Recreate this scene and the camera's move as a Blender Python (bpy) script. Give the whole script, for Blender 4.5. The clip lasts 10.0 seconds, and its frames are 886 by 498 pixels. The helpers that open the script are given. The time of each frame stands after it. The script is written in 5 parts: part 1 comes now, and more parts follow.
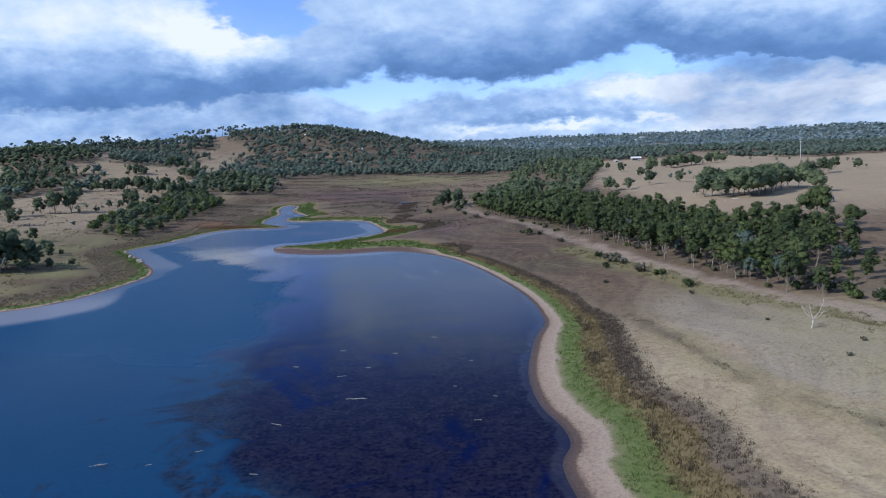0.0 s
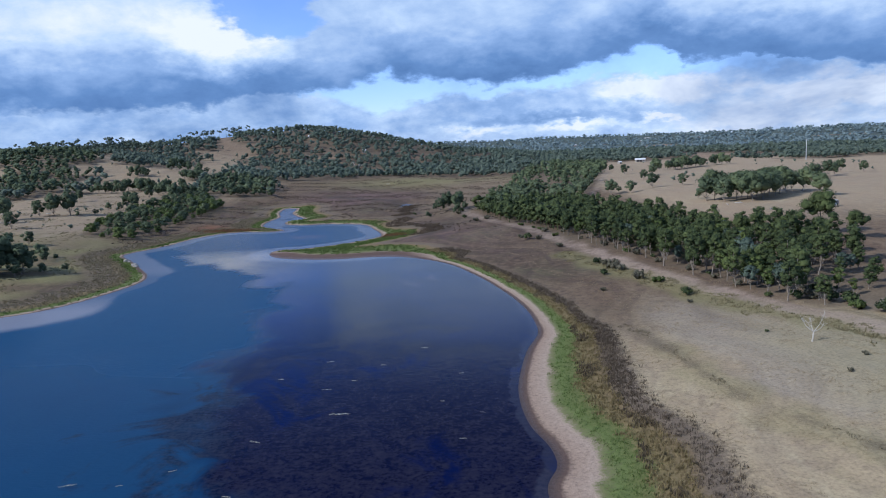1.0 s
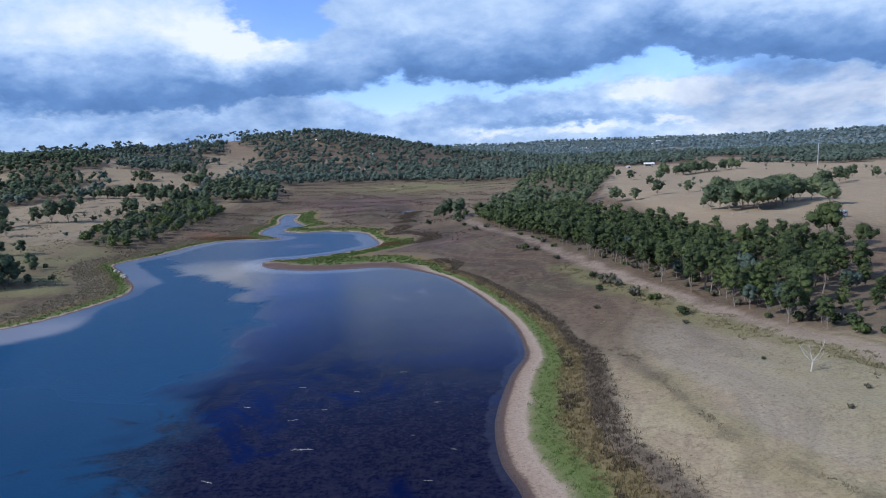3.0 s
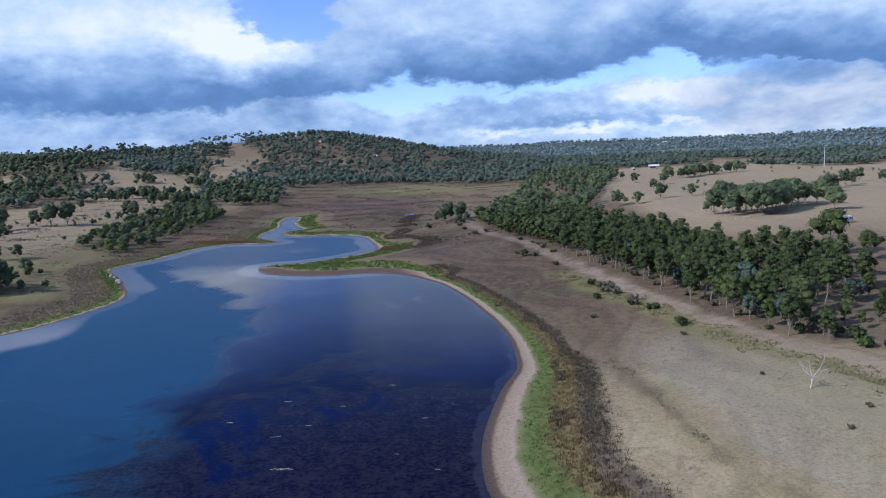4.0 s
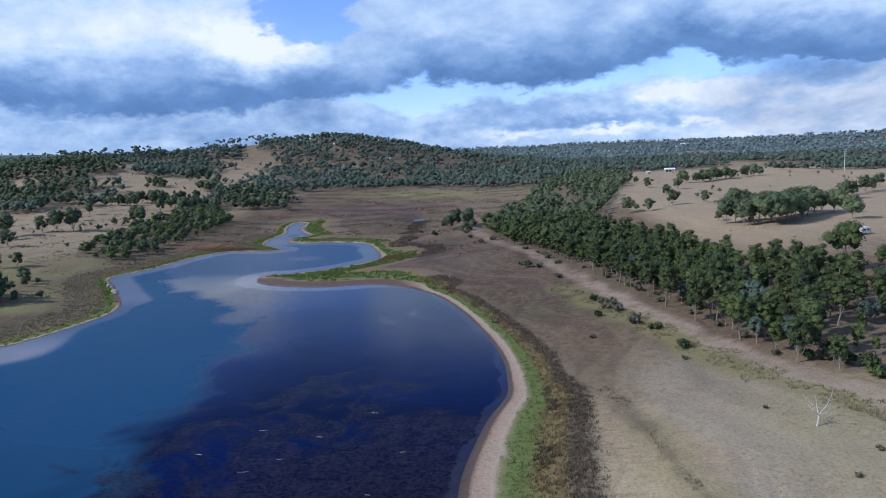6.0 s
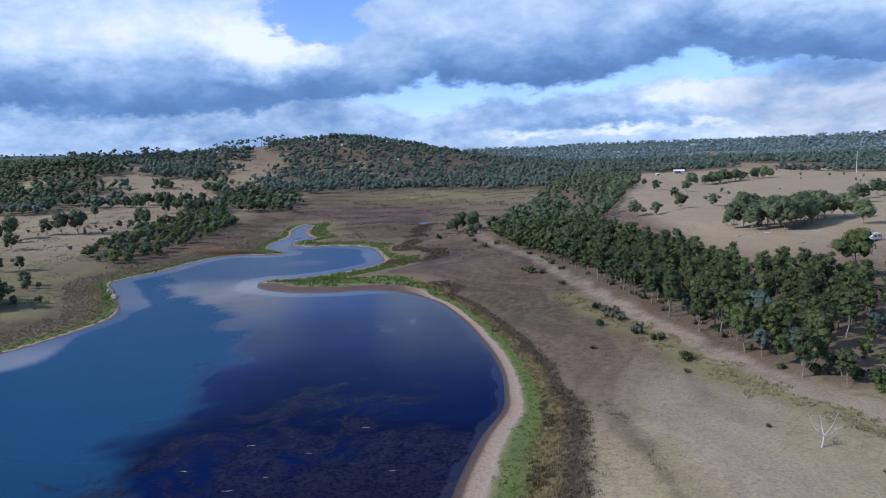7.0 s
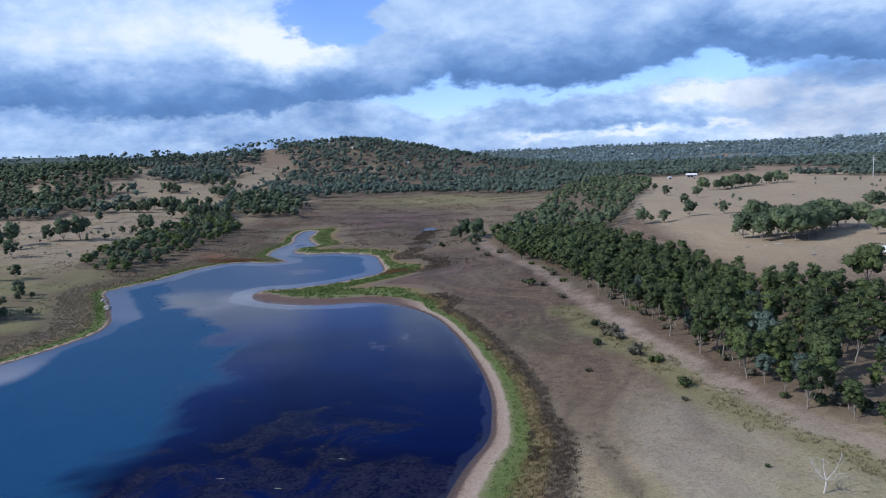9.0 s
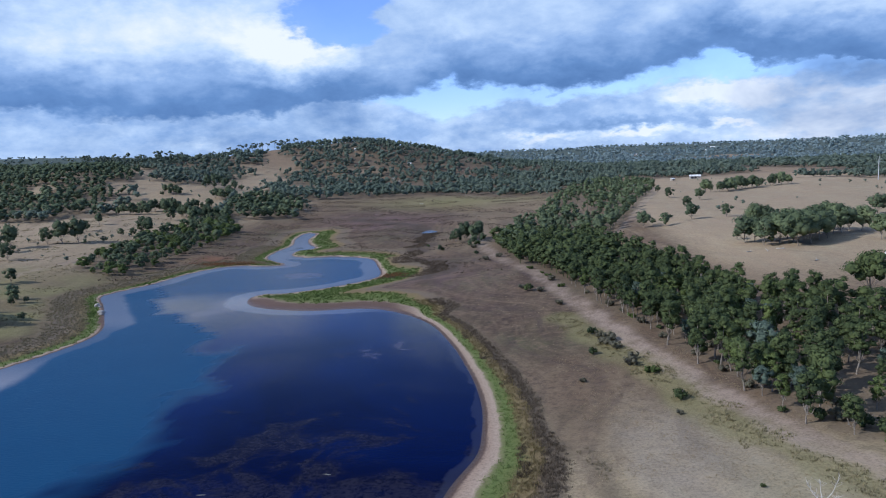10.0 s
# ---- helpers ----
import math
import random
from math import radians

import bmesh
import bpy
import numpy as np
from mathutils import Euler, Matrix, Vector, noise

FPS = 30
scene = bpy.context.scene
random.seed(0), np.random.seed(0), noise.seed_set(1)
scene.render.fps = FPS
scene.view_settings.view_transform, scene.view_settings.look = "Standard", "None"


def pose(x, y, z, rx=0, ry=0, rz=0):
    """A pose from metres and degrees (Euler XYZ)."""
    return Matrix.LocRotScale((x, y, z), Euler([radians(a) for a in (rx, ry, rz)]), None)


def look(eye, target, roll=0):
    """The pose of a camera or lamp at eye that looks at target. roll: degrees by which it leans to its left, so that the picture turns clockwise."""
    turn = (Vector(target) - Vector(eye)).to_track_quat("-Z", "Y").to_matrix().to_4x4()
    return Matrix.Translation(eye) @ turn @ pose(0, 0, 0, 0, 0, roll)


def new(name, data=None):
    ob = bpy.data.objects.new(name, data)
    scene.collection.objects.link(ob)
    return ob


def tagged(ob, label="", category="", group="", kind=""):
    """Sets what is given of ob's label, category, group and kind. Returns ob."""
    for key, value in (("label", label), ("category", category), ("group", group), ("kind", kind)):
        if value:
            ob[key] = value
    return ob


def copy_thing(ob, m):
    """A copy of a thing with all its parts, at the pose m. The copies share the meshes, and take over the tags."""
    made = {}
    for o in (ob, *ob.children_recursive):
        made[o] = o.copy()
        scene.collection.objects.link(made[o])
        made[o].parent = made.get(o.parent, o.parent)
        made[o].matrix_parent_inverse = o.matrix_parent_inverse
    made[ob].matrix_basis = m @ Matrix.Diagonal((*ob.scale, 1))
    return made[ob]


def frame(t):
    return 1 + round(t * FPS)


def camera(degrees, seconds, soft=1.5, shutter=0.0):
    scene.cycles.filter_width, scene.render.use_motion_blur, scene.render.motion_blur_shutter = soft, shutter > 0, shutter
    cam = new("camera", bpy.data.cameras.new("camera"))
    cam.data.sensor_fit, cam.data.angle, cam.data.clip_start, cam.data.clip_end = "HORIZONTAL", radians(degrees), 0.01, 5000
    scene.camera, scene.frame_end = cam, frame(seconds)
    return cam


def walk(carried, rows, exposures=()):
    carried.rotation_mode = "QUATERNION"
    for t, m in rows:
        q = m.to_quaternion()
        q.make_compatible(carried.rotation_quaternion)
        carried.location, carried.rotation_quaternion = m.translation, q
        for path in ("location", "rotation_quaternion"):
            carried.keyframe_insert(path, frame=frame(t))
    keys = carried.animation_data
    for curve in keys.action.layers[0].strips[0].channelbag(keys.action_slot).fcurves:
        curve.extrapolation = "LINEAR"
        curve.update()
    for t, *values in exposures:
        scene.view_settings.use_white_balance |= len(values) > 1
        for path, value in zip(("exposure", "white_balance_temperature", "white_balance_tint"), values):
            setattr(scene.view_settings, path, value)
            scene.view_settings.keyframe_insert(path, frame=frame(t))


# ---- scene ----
cam = camera(64.5, 10.0, soft=1.0)
PATH = [
    (0, (1.935, -0.843, 37.376), (1.572, 18.941, 34.466), -2.48),
    (0.5, (3.334, 0.947, 37.814), (2.903, 20.731, 34.913), -2.48),
    (1, (4.756, 2.725, 38.263), (4.242, 22.509, 35.377), -2.48),
    (1.5, (6.189, 4.496, 38.724), (5.591, 24.280, 35.857), -2.48),
    (2, (7.624, 6.262, 39.199), (6.946, 26.047, 36.351), -2.48),
    (2.5, (9.054, 8.027, 39.687), (8.300, 27.811, 36.859), -2.48),
    (4, (13.241, 13.324, 41.234), (12.245, 33.105, 38.457), -2.48),
    (4.5, (14.589, 15.094, 41.775), (13.491, 34.872, 39.012), -2.48),
    (5, (15.907, 16.867, 42.327), (14.696, 36.640, 39.576), -2.48),
    (5.5, (17.195, 18.641, 42.887), (15.857, 38.407, 40.148), -2.48),
    (7, (20.890, 23.951, 44.599), (19.144, 43.691, 41.896), -2.48),
    (7.5, (22.074, 25.710, 45.169), (20.205, 45.440, 42.479), -2.48),
    (8, (23.241, 27.456, 45.734), (21.267, 47.178, 43.058), -2.48),
    (8.5, (24.398, 29.186, 46.288), (22.340, 48.901, 43.625), -2.48),
    (9, (25.552, 30.895, 46.828), (23.428, 50.604, 44.177), -2.48),
    (9.5, (26.712, 32.577, 47.348), (24.531, 52.282, 44.706), -2.48),
    (10, (27.888, 34.227, 47.843), (25.638, 53.924, 45.204), -2.48),
]
walk(cam, [(t, look(eye, target, roll)) for t, eye, target, roll in PATH], [(0, 0.0, 5980, 10), (10, 0.0, 5980, 10)])

# ---- sky, sun ----
SUN_AZ, SUN_EL = -112.0, 36.0     # degrees from straight ahead (+y), and above the horizon


def nodes_of(tree):
    tree.nodes.clear()

    def add(kind, inputs=(), operation="", use_clamp=False, data_type="", blend_type="", gradient_type="", interpolation_type="", attribute_name=""):
        n = tree.nodes.new(kind)
        if operation:
            n.operation = operation
        if use_clamp:
            n.use_clamp = True
        if data_type:
            n.data_type = data_type
        if blend_type:
            n.blend_type = blend_type
        if gradient_type:
            n.gradient_type = gradient_type
        if interpolation_type:
            n.interpolation_type = interpolation_type
        if attribute_name:
            n.attribute_name = attribute_name
        for k, v in (inputs.items() if isinstance(inputs, dict) else enumerate(inputs)):
            if v is None:
                continue
            if hasattr(v, "is_linked"):
                tree.links.new(v, n.inputs[k])
            else:
                n.inputs[k].default_value = v
        return n
    return add


def ramp(add, fac, stops, mode="LINEAR"):
    n = add("ShaderNodeValToRGB", (fac,))
    n.color_ramp.interpolation = mode
    els = n.color_ramp.elements
    while len(els) < len(stops):
        els.new(0.5)
    for e, (p, c) in zip(els, stops):
        e.position, e.color = p, (*c, 1.0) if len(c) == 3 else c
    return n.outputs[0]


def maths(add, op, a, b=None, c=None, clamp=False):
    return add("ShaderNodeMath", (a, b, c), operation=op, use_clamp=clamp).outputs[0]


def vmaths(add, op, a, b=None, c=None):
    return add("ShaderNodeVectorMath", (a, b, c), operation=op).outputs[0]


def mix(add, fac, a, b, blend="MIX"):
    n = add("ShaderNodeMix", data_type="RGBA", blend_type=blend)
    tree = n.id_data
    for i, v in ((0, fac), (6, a), (7, b)):
        if hasattr(v, "is_linked"):
            tree.links.new(v, n.inputs[i])
        elif i:
            n.inputs[i].default_value = (*v, 1.0)
        else:
            n.inputs[i].default_value = v
    return n.outputs[2]


def noisy(add, vec, scale, detail=4.0, rough=0.55, warp=0.0):
    n = add("ShaderNodeTexNoise", {"Vector": vec, "Scale": scale, "Detail": detail, "Roughness": rough, "Distortion": warp})
    return n


def build_world():
    world = bpy.data.worlds.new("sky")
    scene.world = world
    world.use_nodes = True
    add = nodes_of(world.node_tree)
    way = add("ShaderNodeTexCoord").outputs["Generated"]
    sep = add("ShaderNodeSeparateXYZ", (way,))
    az = maths(add, "MULTIPLY", maths(add, "ARCTAN2", sep.outputs[0], sep.outputs[1]), 57.2958)
    el = maths(add, "MULTIPLY", maths(add, "ARCSINE", sep.outputs[2]), 57.2958)
    # cloud banks flatten towards the horizon
    flat = add("ShaderNodeCombineXYZ", (sep.outputs[0], sep.outputs[1], maths(add, "MULTIPLY", sep.outputs[2], 1.9))).outputs[0]
    billow = noisy(add, flat, 11.0, 7.0, 0.58, 0.25).outputs[0]
    puffs = noisy(add, flat, 34.0, 5.0, 0.6).outputs[0]
    place = add("ShaderNodeCombineXYZ", (az, el, 0.0)).outputs[0]
    for scale, amount in ((6.0, (6.0, 1.6, 0.0)), (20.0, (5.0, 2.0, 0.0)), (62.0, (1.8, 1.1, 0.0))):
        n = noisy(add, flat, scale, 4.0, 0.55).outputs["Color"]
        place = vmaths(add, "MULTIPLY_ADD", vmaths(add, "SUBTRACT", n, (0.5, 0.5, 0.5)), amount, place)
    at = add("ShaderNodeSeparateXYZ", (place,))
    bearing, height = at.outputs[0], at.outputs[1]

    def banks(rows, start):
        """Adds banks of cloud: bearing, elevation, half width, half height, weight."""
        total = start
        for a, e, ra, re, w in rows:
            v = vmaths(add, "MULTIPLY_ADD", place, (1 / ra, 1 / re, 0.0), (-a / ra, -e / re, 0.0))
            g = add("ShaderNodeTexGradient", (v,), gradient_type="SPHERICAL").outputs[1]
            total = maths(add, "MULTIPLY_ADD", g, w, total)
        return total

    def profile(rows):
        """An elevation that follows the bearing, from -60 to 60 degrees."""
        part_way = add("ShaderNodeMapRange", (bearing, -60.0, 60.0, 0.0, 1.0)).outputs[0]
        return maths(add, "MULTIPLY", ramp(add, part_way, [((a + 60) / 120, (e / 20,) * 3) for a, e in rows]), 20.0)

    def soft(value, lo, hi, to_lo=0.0, to_hi=1.0):
        return add("ShaderNodeMapRange", (value, lo, hi, to_lo, to_hi), interpolation_type="SMOOTHSTEP").outputs[0]

    # a broken deck with flat grey bases, over a low bright layer near the horizon
    base = profile([(-60, 4.6), (-36, 4.3), (-33, 3.5), (-27.6, 3.1), (-23.7, 3.4), (-18.8, 3.8), (-10.9, 4.5), (-7, 5.2), (-5.4, 6.0), (-3.7, 5.2), (1.2, 4.7), (4.8, 4.9),
                    (9.2, 5.1), (12.2, 5.9), (14.3, 6.9), (15.5, 6.6), (17.1, 5.2), (21.3, 5.4), (24.9, 4.7), (29, 4.0), (60, 4.5)])
    over = maths(add, "SUBTRACT", height, base)
    wisps = noisy(add, flat, 3.2, 6.0, 0.6, 0.3).outputs[0]
    high = maths(add, "ADD", soft(el, 10.0, 17.0, 0.0, -0.75), soft(el, 32.0, 50.0, 0.0, 1.15))
    general = banks([(-1, 13, 15, 4.5, 2.6)], maths(add, "ADD", maths(add, "MULTIPLY_ADD", wisps, 2.0, -0.85), high))
    gaps = banks([(-14.0, 11.2, 6.5, 3.4, 2.6), (-26, 16, 16, 4, 0.6)], 0.0)
    deck = maths(add, "MULTIPLY", soft(over, -0.28, 0.6), soft(el, 15.5, 12.0))
    deck = maths(add, "MAXIMUM", deck, soft(general, 0.0, 0.75))
    deck = maths(add, "MULTIPLY", deck, soft(gaps, 0.55, 1.1, 1.0, 0.06))
    lit = maths(add, "MULTIPLY_ADD", soft(over, 0.6, 5.2), 0.40, 0.245)
    lit = maths(add, "ADD", lit, maths(add, "MULTIPLY_ADD", billow, 0.58, -0.29))
    lit = maths(add, "ADD", lit, maths(add, "MULTIPLY_ADD", puffs, 0.20, -0.10))
    lit = banks([(-17.5, 8.4, 6, 3.0, 0.55), (-24, 10.7, 9, 3.4, 0.30), (-32, 9.3, 7, 3.4, 0.28), (-8, 7.0, 5, 2.6, 0.22), (1, 9.0, 14, 4.0, 0.06), (23, 6.4, 11, 2.2, -0.03), (23, 9.6, 12, 2.4, 0.20),
                 (2, 5.4, 9, 1.3, -0.08), (-27, 4.4, 10, 1.6, -0.05), (-34, 4.0, 3, 0.8, 0.35)], lit)
    top = profile([(-60, 6.0), (-14, 6.0), (-11, 4.2), (-6.5, 3.2), (-1.9, 4.0), (7, 4.1), (10.5, 4.5), (13.4, 4.9), (17.5, 4.7), (23.2, 4.8), (29, 4.6), (60, 5.0)])
    low = soft(maths(add, "SUBTRACT", height, top), 0.35, -0.45, 0.0, 0.94)
    pale = maths(add, "MULTIPLY_ADD", billow, 0.55, 0.37)
    pale = maths(add, "ADD", pale, maths(add, "MULTIPLY_ADD", puffs, 0.5, -0.25))
    pale = banks([(14.7, 3.7, 5.5, 1.5, 0.60), (28.5, 3.0, 4.5, 1.4, 0.55), (9.6, 1.15, 4.5, 0.5, 0.4), (15.5, 1.4, 2.2, 0.5, 0.5), (2.5, 1.0, 3.5, 0.45, 0.35), (7, 1.8, 9, 0.6, -0.34),
                  (3, 3.1, 9, 1.2, -0.10), (21.4, 3.4, 4, 0.7, 0.2), (26, 3.6, 2.5, 0.6, -0.25), (-24.7, 1.5, 3, 0.8, 0.25), (-4, 3.0, 4, 0.6, 0.15), (24, 2.0, 14, 3.0, 0.34), (20, 0.8, 26, 1.2, 0.12)], pale)
    shades = [(0.0, (0.075, 0.165, 0.38)), (0.3, (0.155, 0.29, 0.57)), (0.55, (0.315, 0.475, 0.78)), (0.78, (0.57, 0.72, 0.95)), (1.0, (0.90, 0.94, 1.0))]
    sky = add("ShaderNodeTexSky")
    sky.sky_type, sky.sun_disc, sky.sun_elevation, sky.sun_rotation = "NISHITA", False, radians(SUN_EL), radians(SUN_AZ)
    sky.altitude, sky.air_density, sky.dust_density, sky.ozone_density = 300.0, 1.0, 0.0, 3.5
    clear = add("ShaderNodeMapRange", (el, 12.0, 23.0, 1.22, 0.5)).outputs[0]
    blue = vmaths(add, "MULTIPLY", sky.outputs[0], (0.103, 0.111, 0.155))
    blue = add("ShaderNodeVectorMath", {0: blue, "Scale": clear}, operation="SCALE").outputs[0]
    out = mix(add, low, blue, ramp(add, pale, shades))
    out = mix(add, deck, out, ramp(add, lit, shades))
    shine = add("ShaderNodeBackground", (out, 1.0))
    add("ShaderNodeOutputWorld", (shine.outputs[0],))


build_world()
a, e = radians(SUN_AZ), radians(SUN_EL)
to_sun = Vector((math.sin(a) * math.cos(e), math.cos(a) * math.cos(e), math.sin(e)))
sun = new("sun", bpy.data.lights.new("sun", "SUN"))
sun.data.energy, sun.data.angle, sun.data.color = 3.55, radians(1.0), (1.0, 0.96, 0.90)
sun.matrix_basis = look(to_sun * 900, (0, 0, 0))
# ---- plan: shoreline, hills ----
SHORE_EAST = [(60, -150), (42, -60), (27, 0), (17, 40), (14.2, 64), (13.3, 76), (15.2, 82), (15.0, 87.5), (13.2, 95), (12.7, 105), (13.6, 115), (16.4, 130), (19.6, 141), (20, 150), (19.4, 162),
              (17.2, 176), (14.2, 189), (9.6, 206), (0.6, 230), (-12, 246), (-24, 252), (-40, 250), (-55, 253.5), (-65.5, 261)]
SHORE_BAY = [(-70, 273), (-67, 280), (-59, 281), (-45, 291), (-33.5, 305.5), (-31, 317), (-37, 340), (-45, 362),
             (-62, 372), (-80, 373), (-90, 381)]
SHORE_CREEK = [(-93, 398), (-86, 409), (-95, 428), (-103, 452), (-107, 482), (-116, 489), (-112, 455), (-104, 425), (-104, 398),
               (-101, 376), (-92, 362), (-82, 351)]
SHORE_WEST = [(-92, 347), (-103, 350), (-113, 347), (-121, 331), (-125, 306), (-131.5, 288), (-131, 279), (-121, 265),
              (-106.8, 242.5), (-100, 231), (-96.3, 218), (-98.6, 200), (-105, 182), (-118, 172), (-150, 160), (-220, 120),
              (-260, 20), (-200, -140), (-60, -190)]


def spline(points, closed=False, steps=8):
    """A Catmull-Rom curve through the points."""
    p = np.array(points, float)
    n = len(p)
    out = []
    for i in range(n if closed else n - 1):
        ids = [(i + k - 1) % n if closed else min(max(i + k - 1, 0), n - 1) for k in range(4)]
        a, b, c, d = p[ids]
        for s in np.arange(steps) / steps:
            out.append(0.5 * (2 * b + (c - a) * s + (2 * a - 5 * b + 4 * c - d) * s * s + (3 * b - a - 3 * c + d) * s ** 3))
    if not closed:
        out.append(p[-1])
    return np.array(out)


def line_distance(x, y, line, closed=False):
    """Distance of each place from a line on the plan."""
    best = np.full(x.shape, 1e9)
    ends = np.roll(line, -1, 0) if closed else line[1:]
    for (ax, ay), (bx, by) in zip(line if closed else line[:-1], ends):
        dx, dy = bx - ax, by - ay
        s = np.clip(((x - ax) * dx + (y - ay) * dy) / (dx * dx + dy * dy + 1e-9), 0, 1)
        np.minimum(best, (x - ax - s * dx) ** 2 + (y - ay - s * dy) ** 2, out=best)
    return np.sqrt(best)


def inside(x, y, line):
    hit = np.zeros(x.shape, bool)
    for (ax, ay), (bx, by) in zip(line, np.roll(line, -1, 0)):
        if ay != by:
            hit ^= ((ay > y) != (by > y)) & (x < ax + (y - ay) * (bx - ax) / (by - ay))
    return hit


def waves(x, y, size, seed):
    """Smooth pseudo-random relief between about -1 and 1, from turned sines."""
    r = np.random.RandomState(seed)
    total = 0
    for k in range(7):
        a, f = r.uniform(0, 6.283), 6.283 / (size * r.uniform(0.6, 1.7))
        total = total + np.sin((x * np.cos(a) + y * np.sin(a)) * f + r.uniform(0, 6.283))
    return total / 3.2


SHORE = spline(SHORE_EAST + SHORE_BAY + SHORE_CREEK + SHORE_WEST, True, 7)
POND = spline([(-34, 466), (-30, 462), (-25, 468), (-27, 480), (-33, 484), (-35, 475)], True, 4)


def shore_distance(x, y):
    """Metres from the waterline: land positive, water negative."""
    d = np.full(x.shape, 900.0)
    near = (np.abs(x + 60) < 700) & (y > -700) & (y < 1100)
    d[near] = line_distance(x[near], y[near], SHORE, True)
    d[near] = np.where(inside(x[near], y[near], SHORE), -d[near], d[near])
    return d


def smooth(a, b, v):
    s = np.clip((v - a) / (b - a), 0, 1)
    return s * s * (3 - 2 * s)


# centre, height, half widths, turn in degrees
HILLS = [(-318, 1265, 52, 180, 185, 0), (-150, 1330, 20, 140, 140, 0), (-535, 1000, 22, 130, 150, 0), (-420, 740, 25, 90, 110, 20),
         (-240, 690, 5, 110, 140, 0), (-760, 800, 34, 160, 260, 0), (-2500, 3350, 108, 900, 300, 40), (100, 3450, 36, 700, 320, 0),
         (-800, 2800, 14, 600, 500, 0), (1400, 2750, 30, 600, 450, -25), (2500, 2200, 25, 700, 600, 0), (850, 3300, 6, 300, 300, 0),
         (-1500, -2500, 50, 1500, 900, 0), (2000, -2200, 50, 1500, 900, 0), (-2600, 600, 40, 700, 900, 0)]


def ground_height(x, y, d=None):
    x, y = np.asarray(x, float), np.asarray(y, float)
    if d is None:
        d = shore_distance(x, y)
    land = 0.05 * np.clip(d, 0, 8)
    marsh = np.exp(-((x + 60) / 85) ** 2 - ((y - 490) / 120) ** 2)
    land = land + (2.6 * smooth(6, 60, d) + 1.5 * smooth(40, 200, d)) * (1 - 0.8 * marsh)
    shore_land = land
    land = 6.0 * smooth(45, 125, x + 0.05 * (y - 250)) * smooth(120, 280, y) * (1 - 0.6 * smooth(500, 900, y))
    land = land + 5.5 * smooth(-130, -260, x) * smooth(200, 330, y)
    land = land + 2.0 * smooth(520, 720, y)
    land = land + 3.0 * smooth(900, 1500, y)
    for cx, cy, h, sx, sy, turn in HILLS:
        c, s = math.cos(math.radians(turn)), math.sin(math.radians(turn))
        u, v = (x - cx) * c + (y - cy) * s, -(x - cx) * s + (y - cy) * c
        land = land + h * np.exp(-0.5 * ((u / sx) ** 2 + (v / sy) ** 2))
    far = smooth(250, 900, np.hypot(x, y))
    land = land + far * (1.6 * waves(x, y, 170, 3) + 0.5 * waves(x, y, 50, 4)) + smooth(1300, 3000, np.hypot(x, y)) * 4 * waves(x, y, 700, 5)
    land = land + smooth(8, 40, d) * 0.18 * waves(x, y, 14, 6)
    land = shore_land + land * smooth(0, 30, d)
    bed = -0.05 * np.clip(-d, 0, 12) - 1.2 * smooth(5, 40, -d)
    z = np.where(d > 0, land, bed)
    dp = line_distance(x, y, POND, True)
    dp = np.where(inside(x, y, POND), -dp, dp)
    return np.where(dp < 14, np.minimum(z, 0.085 * dp), z)

# ---- materials ----
def material(name):
    m = bpy.data.materials.new(name)
    m.use_nodes = True
    return m, nodes_of(m.node_tree)


def finish(add, colour, rough=0.8, bump=None, strength=0.3, distance=0.1, spec=0.3, **more):
    values = {"Base Color": colour, "Roughness": rough, "Specular IOR Level": spec}
    values.update(more)
    if bump is not None:
        values["Normal"] = add("ShaderNodeBump", {"Height": bump, "Strength": strength, "Distance": distance}).outputs[0]
    shader = add("ShaderNodeBsdfPrincipled", values)
    add("ShaderNodeOutputMaterial", (shader.outputs[0],))
    return shader


def position(add):
    return add("ShaderNodeNewGeometry").outputs["Position"]


def attribute(add, name):
    return add("ShaderNodeAttribute", attribute_name=name).outputs["Fac"]


